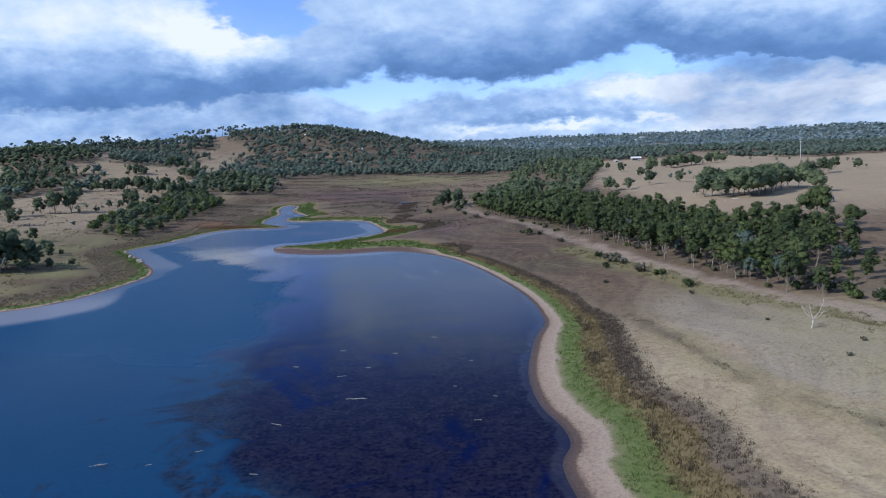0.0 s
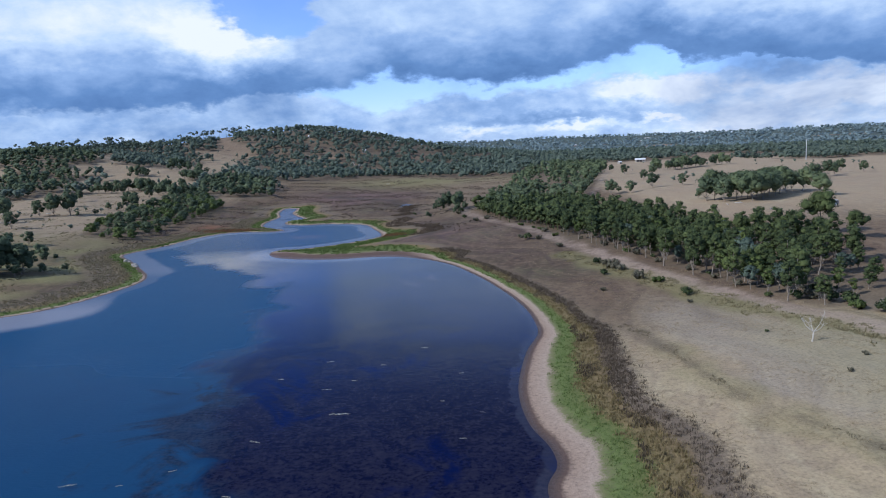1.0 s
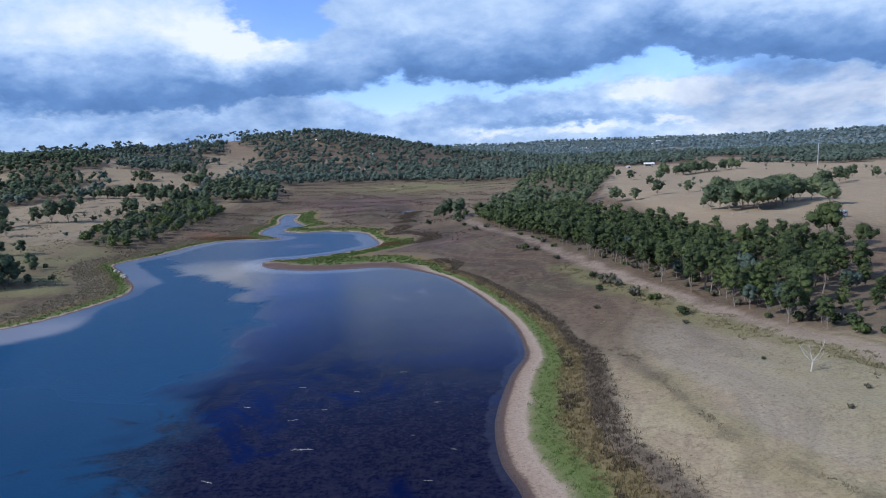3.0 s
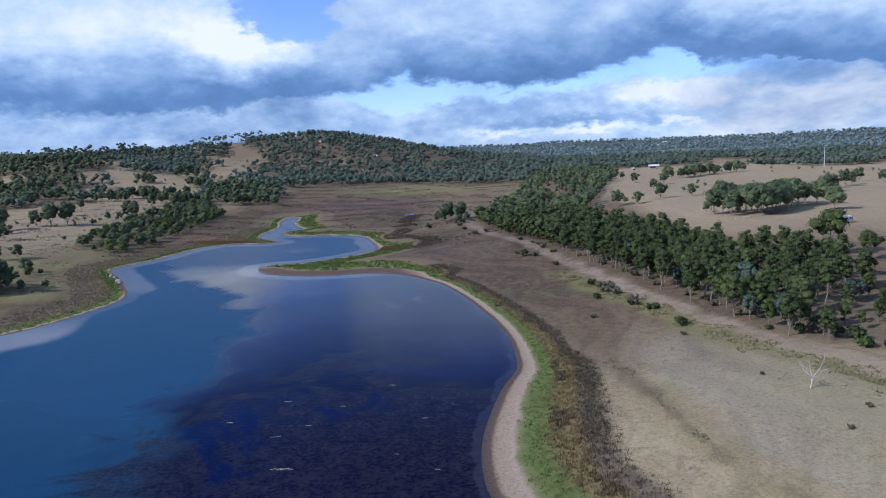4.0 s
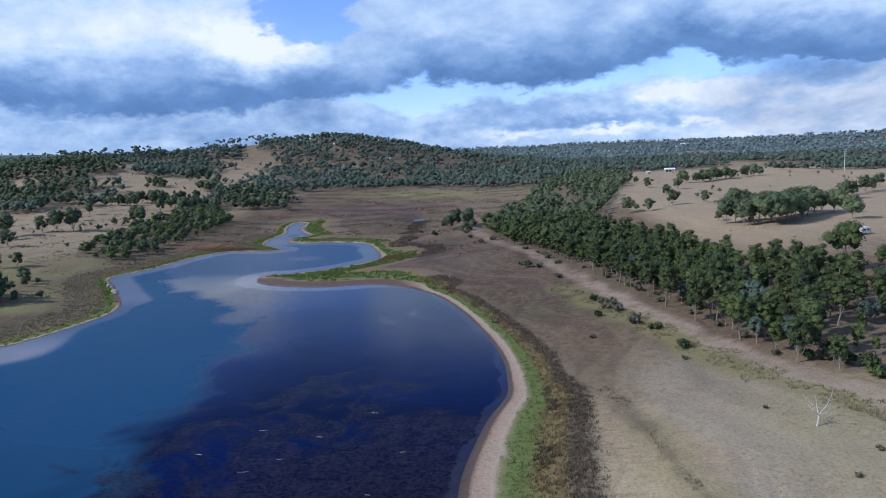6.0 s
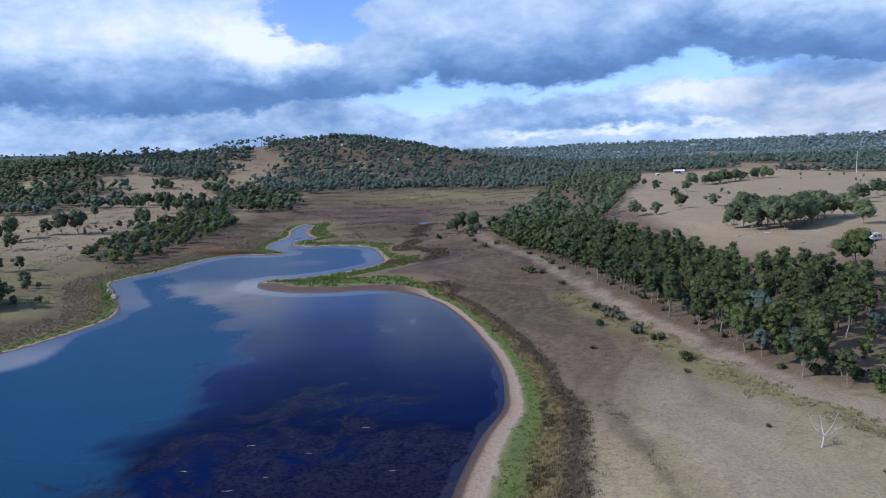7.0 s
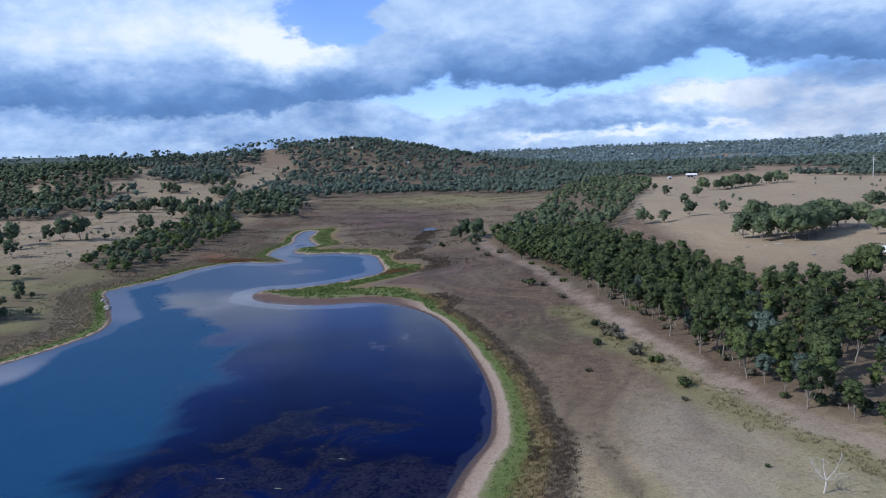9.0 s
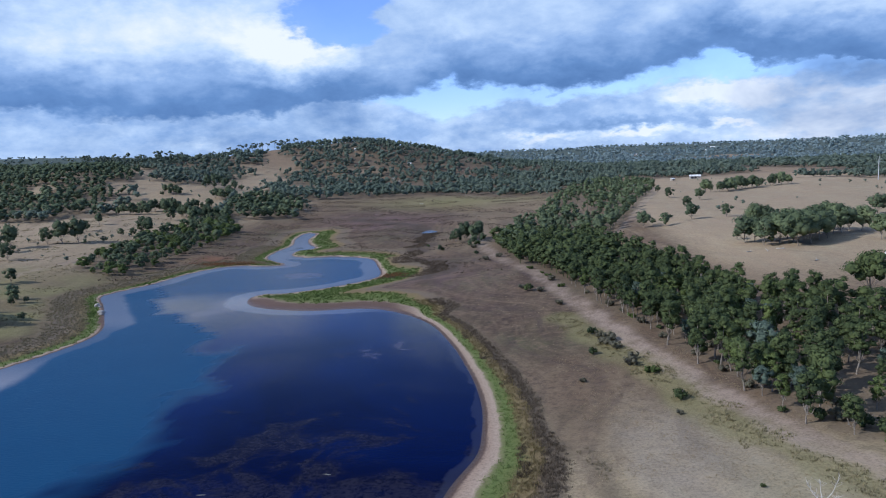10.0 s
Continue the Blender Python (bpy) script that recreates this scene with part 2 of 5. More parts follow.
def ground_material():
    m, add = material("dry_grassland")
    pos = position(add)
    fine = noisy(add, pos, 2.2, 6, 0.65).outputs[0]
    mid = noisy(add, pos, 0.22, 5, 0.6).outputs[0]
    broad = noisy(add, pos, 0.028, 4, 0.55).outputs[0]
    stretch = vmaths(add, "MULTIPLY", pos, (1.0, 0.35, 1.0))
    streak = noisy(add, stretch, 0.12, 5, 0.6, 0.6).outputs[0]
    off = attribute(add, "off")
    along = add("ShaderNodeCombineXYZ", (off, maths(add, "MULTIPLY", add("ShaderNodeSeparateXYZ", (pos,)).outputs[1], 0.11), 0.0)).outputs[0]
    lines = noisy(add, along, 0.21, 6, 0.62, 0.35).outputs[0]
    # shore belts, frayed by noise
    belt = attribute(add, "belt")
    fray = maths(add, "MULTIPLY_ADD", maths(add, "ADD", mid, fine), 0.55, -0.55)
    fray = maths(add, "MULTIPLY", fray, add("ShaderNodeMapRange", (belt, 0.6, 2.2, 0.25, 1.6)).outputs[0])
    belt = maths(add, "DIVIDE", maths(add, "ADD", belt, fray), 6.0)
    shore = ramp(add, belt, [(0.0, (0.075, 0.05, 0.04)), (0.14, (0.13, 0.085, 0.065)), (0.19, (0.34, 0.245, 0.182)), (0.315, (0.40, 0.305, 0.235)),
                             (0.35, (0.18, 0.18, 0.08)), (0.41, (0.13, 0.168, 0.052)), (0.50, (0.14, 0.150, 0.052)), (0.55, (0.20, 0.155, 0.072)), (0.65, (0.20, 0.145, 0.078)),
                             (0.70, (0.178, 0.136, 0.096)), (0.79, (0.165, 0.128, 0.094)), (0.88, (0.25, 0.20, 0.125))])
    silt = maths(add, "MULTIPLY", attribute(add, "mud"), add("ShaderNodeMapRange", (belt, 0.30, 0.36, 1.0, 0.0)).outputs[0])
    shore = mix(add, silt, shore, mix(add, mid, (0.105, 0.066, 0.052), (0.165, 0.108, 0.085)))
    tan = mix(add, ramp(add, broad, [(0.35, (0, 0, 0)), (0.65, (1, 1, 1))]), (0.190, 0.128, 0.082), (0.132, 0.090, 0.062))
    tan = mix(add, ramp(add, streak, [(0.45, (0, 0, 0)), (0.72, (0.7, 0.7, 0.7))]), tan, (0.30, 0.23, 0.15))
    pale = mix(add, ramp(add, broad, [(0.35, (0, 0, 0)), (0.65, (1, 1, 1))]), (0.432, 0.340, 0.208), (0.380, 0.290, 0.186))
    pale = mix(add, ramp(add, streak, [(0.42, (0, 0, 0)), (0.7, (0.8, 0.8, 0.8))]), pale, (0.43, 0.368, 0.245))
    straw = mix(add, attribute(add, "pale"), tan, pale)
    straw = mix(add, ramp(add, lines, [(0.50, (0, 0, 0)), (0.66, (0.75, 0.75, 0.75))]), straw, mix(add, attribute(add, "pale"), (0.105, 0.074, 0.056), (0.235, 0.18, 0.128)))
    straw = mix(add, ramp(add, lines, [(0.30, (0.6, 0.6, 0.6)), (0.44, (0, 0, 0))]), straw, mix(add, attribute(add, "pale"), (0.23, 0.165, 0.105), (0.36, 0.29, 0.17)))
    straw = mix(add, ramp(add, mid, [(0.52, (0, 0, 0)), (0.72, (0.5, 0.5, 0.5))]), straw, (0.235, 0.175, 0.122))
    straw = mix(add, ramp(add, noisy(add, pos, 0.6, 4, 0.6).outputs[0], [(0.47, (0, 0, 0)), (0.64, (0.75, 0.75, 0.75))]), straw, mix(add, attribute(add, "pale"), (0.098, 0.070, 0.050), (0.29, 0.225, 0.15)))
    marsh = mix(add, ramp(add, streak, [(0.35, (0, 0, 0)), (0.6, (1, 1, 1))]), (0.068, 0.046, 0.035), (0.118, 0.082, 0.053))
    marsh = mix(add, ramp(add, broad, [(0.5, (0, 0, 0)), (0.68, (0.7, 0.7, 0.7))]), marsh, (0.105, 0.115, 0.055))
    marsh = mix(add, ramp(add, noisy(add, stretch, 0.35, 6, 0.7).outputs[0], [(0.46, (0, 0, 0)), (0.62, (0.75, 0.75, 0.75))]), marsh, (0.042, 0.030, 0.027))
    marsh = mix(add, ramp(add, noisy(add, pos, 0.45, 5, 0.65).outputs[0], [(0.48, (0, 0, 0)), (0.62, (0.7, 0.7, 0.7))]), marsh, (0.175, 0.125, 0.082))
    marsh = mix(add, ramp(add, lines, [(0.30, (0.7, 0.7, 0.7)), (0.47, (0, 0, 0))]), marsh, (0.185, 0.130, 0.086))
    marsh = mix(add, ramp(add, lines, [(0.55, (0, 0, 0)), (0.68, (0.7, 0.7, 0.7))]), marsh, (0.075, 0.052, 0.048))
    marsh = mix(add, maths(add, "MULTIPLY", attribute(add, "mauve"), ramp(add, streak, [(0.4, (0.15, 0.15, 0.15)), (0.6, (0.9, 0.9, 0.9))])), marsh, (0.155, 0.092, 0.100))
    straw = mix(add, maths(add, "MULTIPLY", attribute(add, "warm"), ramp(add, streak, [(0.3, (0.75, 0.75, 0.75)), (0.7, (0.35, 0.35, 0.35))])), straw, mix(add, fine, (0.305, 0.220, 0.146), (0.415, 0.310, 0.210)))
    straw = mix(add, maths(add, "MULTIPLY", attribute(add, "silver"), ramp(add, mid, [(0.25, (0.45, 0.45, 0.45)), (0.6, (1, 1, 1))])), straw, mix(add, fine, (0.32, 0.272, 0.212), (0.43, 0.375, 0.300)))
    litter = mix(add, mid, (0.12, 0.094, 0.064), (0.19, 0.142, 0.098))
    # far litter: green undergrowth, with pale blue haze painted in by distance
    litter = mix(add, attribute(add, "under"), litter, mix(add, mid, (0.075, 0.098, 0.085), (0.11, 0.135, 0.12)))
    bare = mix(add, mid, (0.30, 0.222, 0.17), (0.42, 0.325, 0.26))
    grass = mix(add, attribute(add, "marsh"), straw, marsh)
    grass = mix(add, attribute(add, "lush"), grass, mix(add, mid, (0.19, 0.18, 0.075), (0.28, 0.25, 0.12)))
    grass = mix(add, attribute(add, "scrub"), grass, mix(add, fine, (0.055, 0.042, 0.036), (0.12, 0.09, 0.068)))
    grass = mix(add, maths(add, "MULTIPLY", attribute(add, "rust"), mid), grass, (0.25, 0.10, 0.05))
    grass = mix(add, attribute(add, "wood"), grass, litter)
    worn = maths(add, "MULTIPLY", attribute(add, "track"), ramp(add, maths(add, "ADD", maths(add, "MULTIPLY", mid, 0.7), maths(add, "MULTIPLY", fine, 0.3)), [(0.32, (0.35, 0.35, 0.35)), (0.55, (1, 1, 1))]))
    grass = mix(add, worn, grass, bare)
    colour = mix(add, add("ShaderNodeMapRange", (belt, 0.78, 0.9, 0.0, 1.0)).outputs[0], shore, grass)
    colour = mix(add, 1.0, colour, ramp(add, fine, [(0.25, (0.62, 0.62, 0.62)), (0.5, (1, 1, 1)), (0.8, (1.22, 1.22, 1.22))]), "MULTIPLY")
    colour = mix(add, maths(add, "MULTIPLY", attribute(add, "rushes"), ramp(add, mid, [(0.3, (0.5, 0.5, 0.5)), (0.6, (1, 1, 1))])), colour, mix(add, fine, (0.050, 0.040, 0.030), (0.105, 0.082, 0.058)))
    wet = add("ShaderNodeMapRange", (belt, 0.05, 0.2, 0.35, 0.95)).outputs[0]
    bump = maths(add, "ADD", fine, maths(add, "MULTIPLY", mid, 1.5))
    finish(add, colour, wet, bump, 0.6, 0.25, 0.2)
    return m


def water_material():
    m, add = material("lake_water")
    pos = position(add)
    broad = noisy(add, pos, 0.018, 4, 0.55, 0.8).outputs[0]
    patch = noisy(add, pos, 0.065, 7, 0.62, 1.4).outputs[0]
    fine = noisy(add, pos, 1.4, 5, 0.7).outputs[0]
    sep = add("ShaderNodeSeparateXYZ", (pos,))
    # weed beds lie under the near eastern part
    wx = maths(add, "MULTIPLY_ADD", sep.outputs[0], 1 / 36.0, 6 / 36.0)
    wy = maths(add, "MULTIPLY_ADD", sep.outputs[1], 1 / 58.0, -96 / 58.0)
    reach = maths(add, "SUBTRACT", 1.25, add("ShaderNodeVectorMath", (add("ShaderNodeCombineXYZ", (wx, wy, 0.0)).outputs[0],), operation="LENGTH").outputs["Value"])
    weed = maths(add, "ADD", maths(add, "MULTIPLY_ADD", patch, 3.4, -1.7), reach)
    weed = add("ShaderNodeMapRange", (weed, 0.20, 0.70, 0.0, 0.70), interpolation_type="SMOOTHSTEP").outputs[0]
    deep = mix(add, ramp(add, broad, [(0.4, (0, 0, 0)), (0.62, (1, 1, 1))]), (0.0006, 0.0018, 0.024), (0.001, 0.007, 0.058))
    breeze = attribute(add, "breeze")
    # teal body colour stands for sky mirrored by wind ripples
    deep = mix(add, breeze, deep, mix(add, patch, (0.0110, 0.057, 0.136), (0.017, 0.076, 0.165)))
    weeds = mix(add, ramp(add, maths(add, "ADD", maths(add, "MULTIPLY", fine, 0.55), maths(add, "MULTIPLY", noisy(add, pos, 0.35, 6, 0.7).outputs[0], 0.5)), [(0.42, (0, 0, 0)), (0.66, (1, 1, 1))]), (0.003, 0.003, 0.013), (0.036, 0.032, 0.040))
    body = mix(add, weed, deep, weeds)
    depth = attribute(add, "depth")
    shallow = attribute(add, "shallow")
    wide = maths(add, "MULTIPLY_ADD", shallow, 14.0, 1.8)
    reach = maths(add, "DIVIDE", maths(add, "ADD", depth, maths(add, "MULTIPLY_ADD", patch, 5.0, -2.5)), wide)
    shoal = add("ShaderNodeMapRange", (reach, 0.70, 1.0, 1.0, 0.0), interpolation_type="SMOOTHSTEP").outputs[0]
    body = mix(add, maths(add, "MULTIPLY", shoal, maths(add, "MULTIPLY_ADD", shallow, 0.8, 0.09, clamp=True)), body, (0.20, 0.22, 0.28))
    # mauve patches: shoals, and cloud reflection painted into the body colour
    bar_and_sheen = add("ShaderNodeMapRange", (maths(add, "MULTIPLY", attribute(add, "bar_and_sheen"), maths(add, "MULTIPLY_ADD", noisy(add, pos, 0.11, 4, 0.6, 1.5).outputs[0], 3.0, -0.7)), 0.38, 0.66, 0.0, 0.36), interpolation_type="SMOOTHSTEP").outputs[0]
    body = mix(add, bar_and_sheen, body, mix(add, patch, (0.095, 0.078, 0.115), (0.165, 0.15, 0.20)))
    small = vmaths(add, "MULTIPLY", pos, (1.0, 2.2, 1.0))
    ripple = noisy(add, small, 0.9, 3, 0.6).outputs[0]
    calm = maths(add, "MULTIPLY_ADD", breeze, 0.9, ramp(add, noisy(add, pos, 0.022, 3, 0.5, 0.5).outputs[0], [(0.42, (0.4, 0.4, 0.4)), (0.6, (0.85, 0.85, 0.85))]))
    bump = maths(add, "MULTIPLY", ripple, calm)
    shader = finish(add, body, maths(add, "MULTIPLY_ADD", breeze, 0.26, 0.04), bump, 0.4, 0.08, maths(add, "MULTIPLY_ADD", breeze, -0.11, 0.14))
    shader.inputs["IOR"].default_value = 1.33
    return m


def leaf_material(name, dark, lightc, spread=0.5):
    m, add = material(name)
    info = add("ShaderNodeObjectInfo").outputs["Random"]
    island = add("ShaderNodeNewGeometry").outputs["Random Per Island"]
    pos = position(add)
    lump = noisy(add, pos, 0.035, 3, 0.5).outputs[0]
    k = maths(add, "MULTIPLY_ADD", island, 0.75, maths(add, "MULTIPLY_ADD", lump, 0.9, maths(add, "MULTIPLY_ADD", info, spread, -0.6)))
    colour = mix(add, maths(add, "MAXIMUM", maths(add, "MINIMUM", k, 1.0), 0.0), dark, lightc)
    p = add("ShaderNodeBsdfPrincipled", {"Base Color": colour, "Roughness": 0.7, "Specular IOR Level": 0.12})
    t = add("ShaderNodeBsdfTranslucent", (colour,))
    s = add("ShaderNodeMixShader", (0.22, p.outputs[0], t.outputs[0]))
    add("ShaderNodeOutputMaterial", (s.outputs[0],))
    return m


def plain_material(name, dark, lightc, scale=3.0, rough=0.7, bump=0.3, metal=0.0):
    m, add = material(name)
    pos = add("ShaderNodeTexCoord").outputs["Object"]
    n = noisy(add, pos, scale, 6, 0.65).outputs[0]
    finish(add, mix(add, ramp(add, n, [(0.3, (0, 0, 0)), (0.7, (1, 1, 1))]), dark, lightc), rough, n, bump, 0.05, 0.3, Metallic=metal)
    return m


GROUND = ground_material()
WATER = water_material()
LEAF = leaf_material("eucalyptus_leaves", (0.035, 0.053, 0.028), (0.130, 0.165, 0.064))
LEAF_BRIGHT = leaf_material("young_green_leaves", (0.058, 0.086, 0.030), (0.165, 0.210, 0.072))
LEAF_BLUE = leaf_material("blue_grey_leaves", (0.060, 0.088, 0.072), (0.15, 0.20, 0.155))
# paler than the near eucalyptus leaves: aerial haze put into the base colour
LEAF_FAR_HAZED = leaf_material("hazed_woodland_leaves", (0.098, 0.134, 0.108), (0.212, 0.258, 0.196))
# blue haze of the far ranges is painted into this leaf colour
LEAF_DISTANT_HAZED = leaf_material("distant_hazed_leaves", (0.175, 0.24, 0.258), (0.285, 0.365, 0.375))
LEAF_OPEN = leaf_material("pasture_tree_leaves", (0.050, 0.074, 0.046), (0.165, 0.205, 0.115))
LEAF_FRESH = leaf_material("light_green_leaves", (0.076, 0.106, 0.060), (0.212, 0.260, 0.135))
LEAF_SCRUB = leaf_material("scrub_leaves", (0.085, 0.080, 0.060), (0.19, 0.18, 0.125))
BARK = plain_material("pale_bark", (0.16, 0.13, 0.105), (0.38, 0.34, 0.29), 1.5, 0.85, 0.5)
DEADWOOD = plain_material("bleached_dead_wood", (0.40, 0.36, 0.31), (0.68, 0.64, 0.58), 2.0, 0.8, 0.4)
REED = leaf_material("brown_reeds", (0.080, 0.063, 0.048), (0.215, 0.168, 0.118))
STRAW = leaf_material("straw_grass", (0.26, 0.20, 0.125), (0.40, 0.325, 0.205))
SEDGE = leaf_material("green_sedge", (0.082, 0.124, 0.034), (0.190, 0.252, 0.076))
VERGE_LEAF = leaf_material("rank_verge_grass", (0.15, 0.128, 0.070), (0.30, 0.265, 0.15))
BANK_LEAF = leaf_material("grey_bank_reeds", (0.155, 0.132, 0.086), (0.265, 0.228, 0.148))
OCHRE = leaf_material("ochre_sedge", (0.15, 0.12, 0.058), (0.34, 0.27, 0.14))

# ---- ground and water ----
def mesh_from(name, verts, faces, mats, smooth_faces=False, normals=None):
    """A mesh from arrays of corners and of triangles or quads."""
    me = bpy.data.meshes.new(name)
    verts, faces = np.asarray(verts, np.float32), np.asarray(faces, np.int32)
    n, k = faces.shape
    me.vertices.add(len(verts))
    me.vertices.foreach_set("co", verts.ravel())
    me.loops.add(n * k)
    me.loops.foreach_set("vertex_index", faces.ravel())
    me.polygons.add(n)
    me.polygons.foreach_set("loop_start", np.arange(0, n * k, k, dtype=np.int32))
    if smooth_faces:
        me.polygons.foreach_set("use_smooth", np.ones(n, bool))
    for m in mats:
        me.materials.append(m)
    me.update(calc_edges=True)
    if normals is not None:
        me.normals_split_custom_set_from_vertices(np.asarray(normals, float).tolist())
    return me


def scalar(me, name, values):
    me.attributes.new(name, "FLOAT", "POINT").data.foreach_set("value", np.asarray(values, np.float32))


TRACK = spline([(92, 80), (84, 104), (78, 119), (73, 131), (67.7, 142), (63.3, 156), (59.5, 170), (55, 187), (51, 205), (48, 220), (42, 247), (31, 292), (17, 336), (9, 375), (5.5, 409)], False, 5)
FIREBREAK = spline([(64, 352), (79, 400), (100, 478), (143, 663), (172, 900)], False, 4)
WEST_TRACK = spline([(-240, 262), (-188, 296), (-184, 314), (-183.5, 337), (-186, 358)], False, 4)
SWALE = spline([(37.5, 140), (39, 126), (40.5, 111), (42.5, 95), (47, 85), (52, 72), (60, 40)], False, 5)
VERGE = spline([(38, 225), (49, 190), (53, 177), (56.5, 163), (60, 149), (64, 139), (67.5, 131.5), (72, 122), (82, 95)], False, 5)
MEANDER = spline([(-28, 306), (-15, 306), (-5, 316), (-14, 340), (-30, 352), (-24, 385), (-28, 430), (-30, 465), (-45, 500), (-90, 540)], False, 5)

GROVE = np.array([(81, 133), (73, 144), (71.5, 152), (69, 160), (67.5, 168), (64, 178), (61, 193), (59, 207), (50, 233), (38.5, 268), (27, 312), (16, 372), (14, 388), (28, 400), (62, 356),
                  (74, 297), (80, 256), (86, 226), (100, 205), (106, 165), (112, 140), (104, 120)], float)
PLANTATION = np.array([(20, 352), (18, 400), (30, 473), (52, 575), (75, 712), (110, 800), (160, 880), (143, 663), (98, 478), (76, 403), (60, 360)], float)
MAIN_WOOD = np.array([(-168, 648), (-151, 678), (-116, 712), (-85, 728), (-43, 759), (16, 732), (61, 657), (75, 715), (110, 800), (160, 905), (230, 920), (300, 960),
                      (372, 1068), (430, 900), (310, 765), (370, 715), (800, 700), (3400, 500), (3400, 4600), (-3400, 4600), (-3400, 900), (-1000, 1050), (-640, 1290), (-420, 1420),
                      (-395, 1240), (-345, 1120), (-315, 1040), (-282, 950), (-246, 810), (-238, 745), (-198, 660)], float)
WEST_WOOD = np.array([(-340, 488), (-280, 522), (-325, 640), (-352, 700), (-400, 800), (-520, 890), (-900, 1000), (-1500, 900), (-900, 380), (-430, 400)], float)
KNOLL_WOOD = np.array([(-320, 690), (-288, 712), (-320, 900), (-390, 1165), (-600, 1250), (-620, 1050), (-500, 960), (-400, 830)], float)
FOOT_WOOD = np.array([(-184, 515), (-138, 528), (-148, 590), (-172, 640), (-218, 645), (-212, 590)], float)
BANK_WOOD = np.array([(-172, 322), (-147, 316), (-143, 348), (-146, 394), (-155, 470), (-188, 530), (-196, 486), (-192, 427), (-182, 363)], float)
# open ground in the woods: centre and half widths
CLEARINGS = [(-50, 1130, 24, 62), (18, 1125, 34, 26), (-106, 902, 58, 20), (-240, 1150, 14, 18), (-138, 1078, 9, 14), (-350, 1005, 15, 62), (209, 1830, 60, 110), (557, 1958, 110, 90),
             (-408, 618, 26, 14), (-336, 660, 22, 26), (-400, 780, 30, 26), (-277, 1126, 28, 13), (-180, 1040, 44, 11), (-92, 895, 40, 18), (-203, 786, 17, 36), (-160, 652, 12, 26), (-322, 1050, 30, 44), (-329, 985, 30, 50), (-140, 960, 26, 12), (-220, 1085, 22, 9), (480, 2600, 60, 80), (380, 1040, 50, 60), (1150, 2100, 70, 60), (-190, 1020, 22, 14), (-310, 800, 16, 36)]


def wooded(x, y):
    """Whether trees stand close at a place."""
    x, y = x + 14 * waves(x, y, 55, 12), y + 22 * waves(x, y, 60, 13)
    w = inside(x, y, MAIN_WOOD) | inside(x, y, WEST_WOOD) | inside(x, y, KNOLL_WOOD) | inside(x, y, FOOT_WOOD)
    for cx, cy, rx, ry in CLEARINGS:
        r = 1 + 0.25 * waves(x, y, 40, 11)
        w &= ((x - cx) / rx) ** 2 + ((y - cy) / ry) ** 2 > r
    return w


def belt_value(x, y, d):
    """0 waterline, 1 wet sand ends, 2 sand ends, 3 green ends, 4 ochre ends, 5 brown reeds end."""
    d = d / np.where(x > -20, np.interp(y, [50, 80, 100, 115, 130, 150, 172, 190, 240, 250], [1.2, 1.1, 1.0, 1.0, 0.9, 0.63, 0.57, 0.52, 0.48, 1.0]), 1.0)
    east = smooth(-30, 0, x) * smooth(262, 235, y)
    back = smooth(-6, 6, y - 268 - 0.27 * (x + 68))
    spit = smooth(-95, -80, x) * smooth(10, -20, x) * smooth(225, 242, y) * smooth(345, 320, y)
    stops = np.array([0, 1, 2, 3, 4, 5, 6.5])
    rows = {"east": [0, 1.5, 4.8, 9.3, 14.0, 18.2, 24], "spit": [0, 4.0, 8.5, 20, 22, 24, 30], "back": [0, 0.8, 1.5, 16, 18, 20, 26], "rest": [0, 0.7, 1.5, 5.0, 8, 15, 26]}
    rows["creek"] = [0, 0.7, 1.5, 12, 16, 22, 32]
    v = {k: np.interp(d, r, stops) for k, r in rows.items()}
    creek = smooth(-112, -100, x) * smooth(358, 368, y)
    w = np.clip(1 - east - spit - creek, 0, 1)
    return (east * v["east"] + spit * (back * v["back"] + (1 - back) * v["spit"]) + creek * v["creek"] + w * v["rest"]) / (east + spit + creek + w)


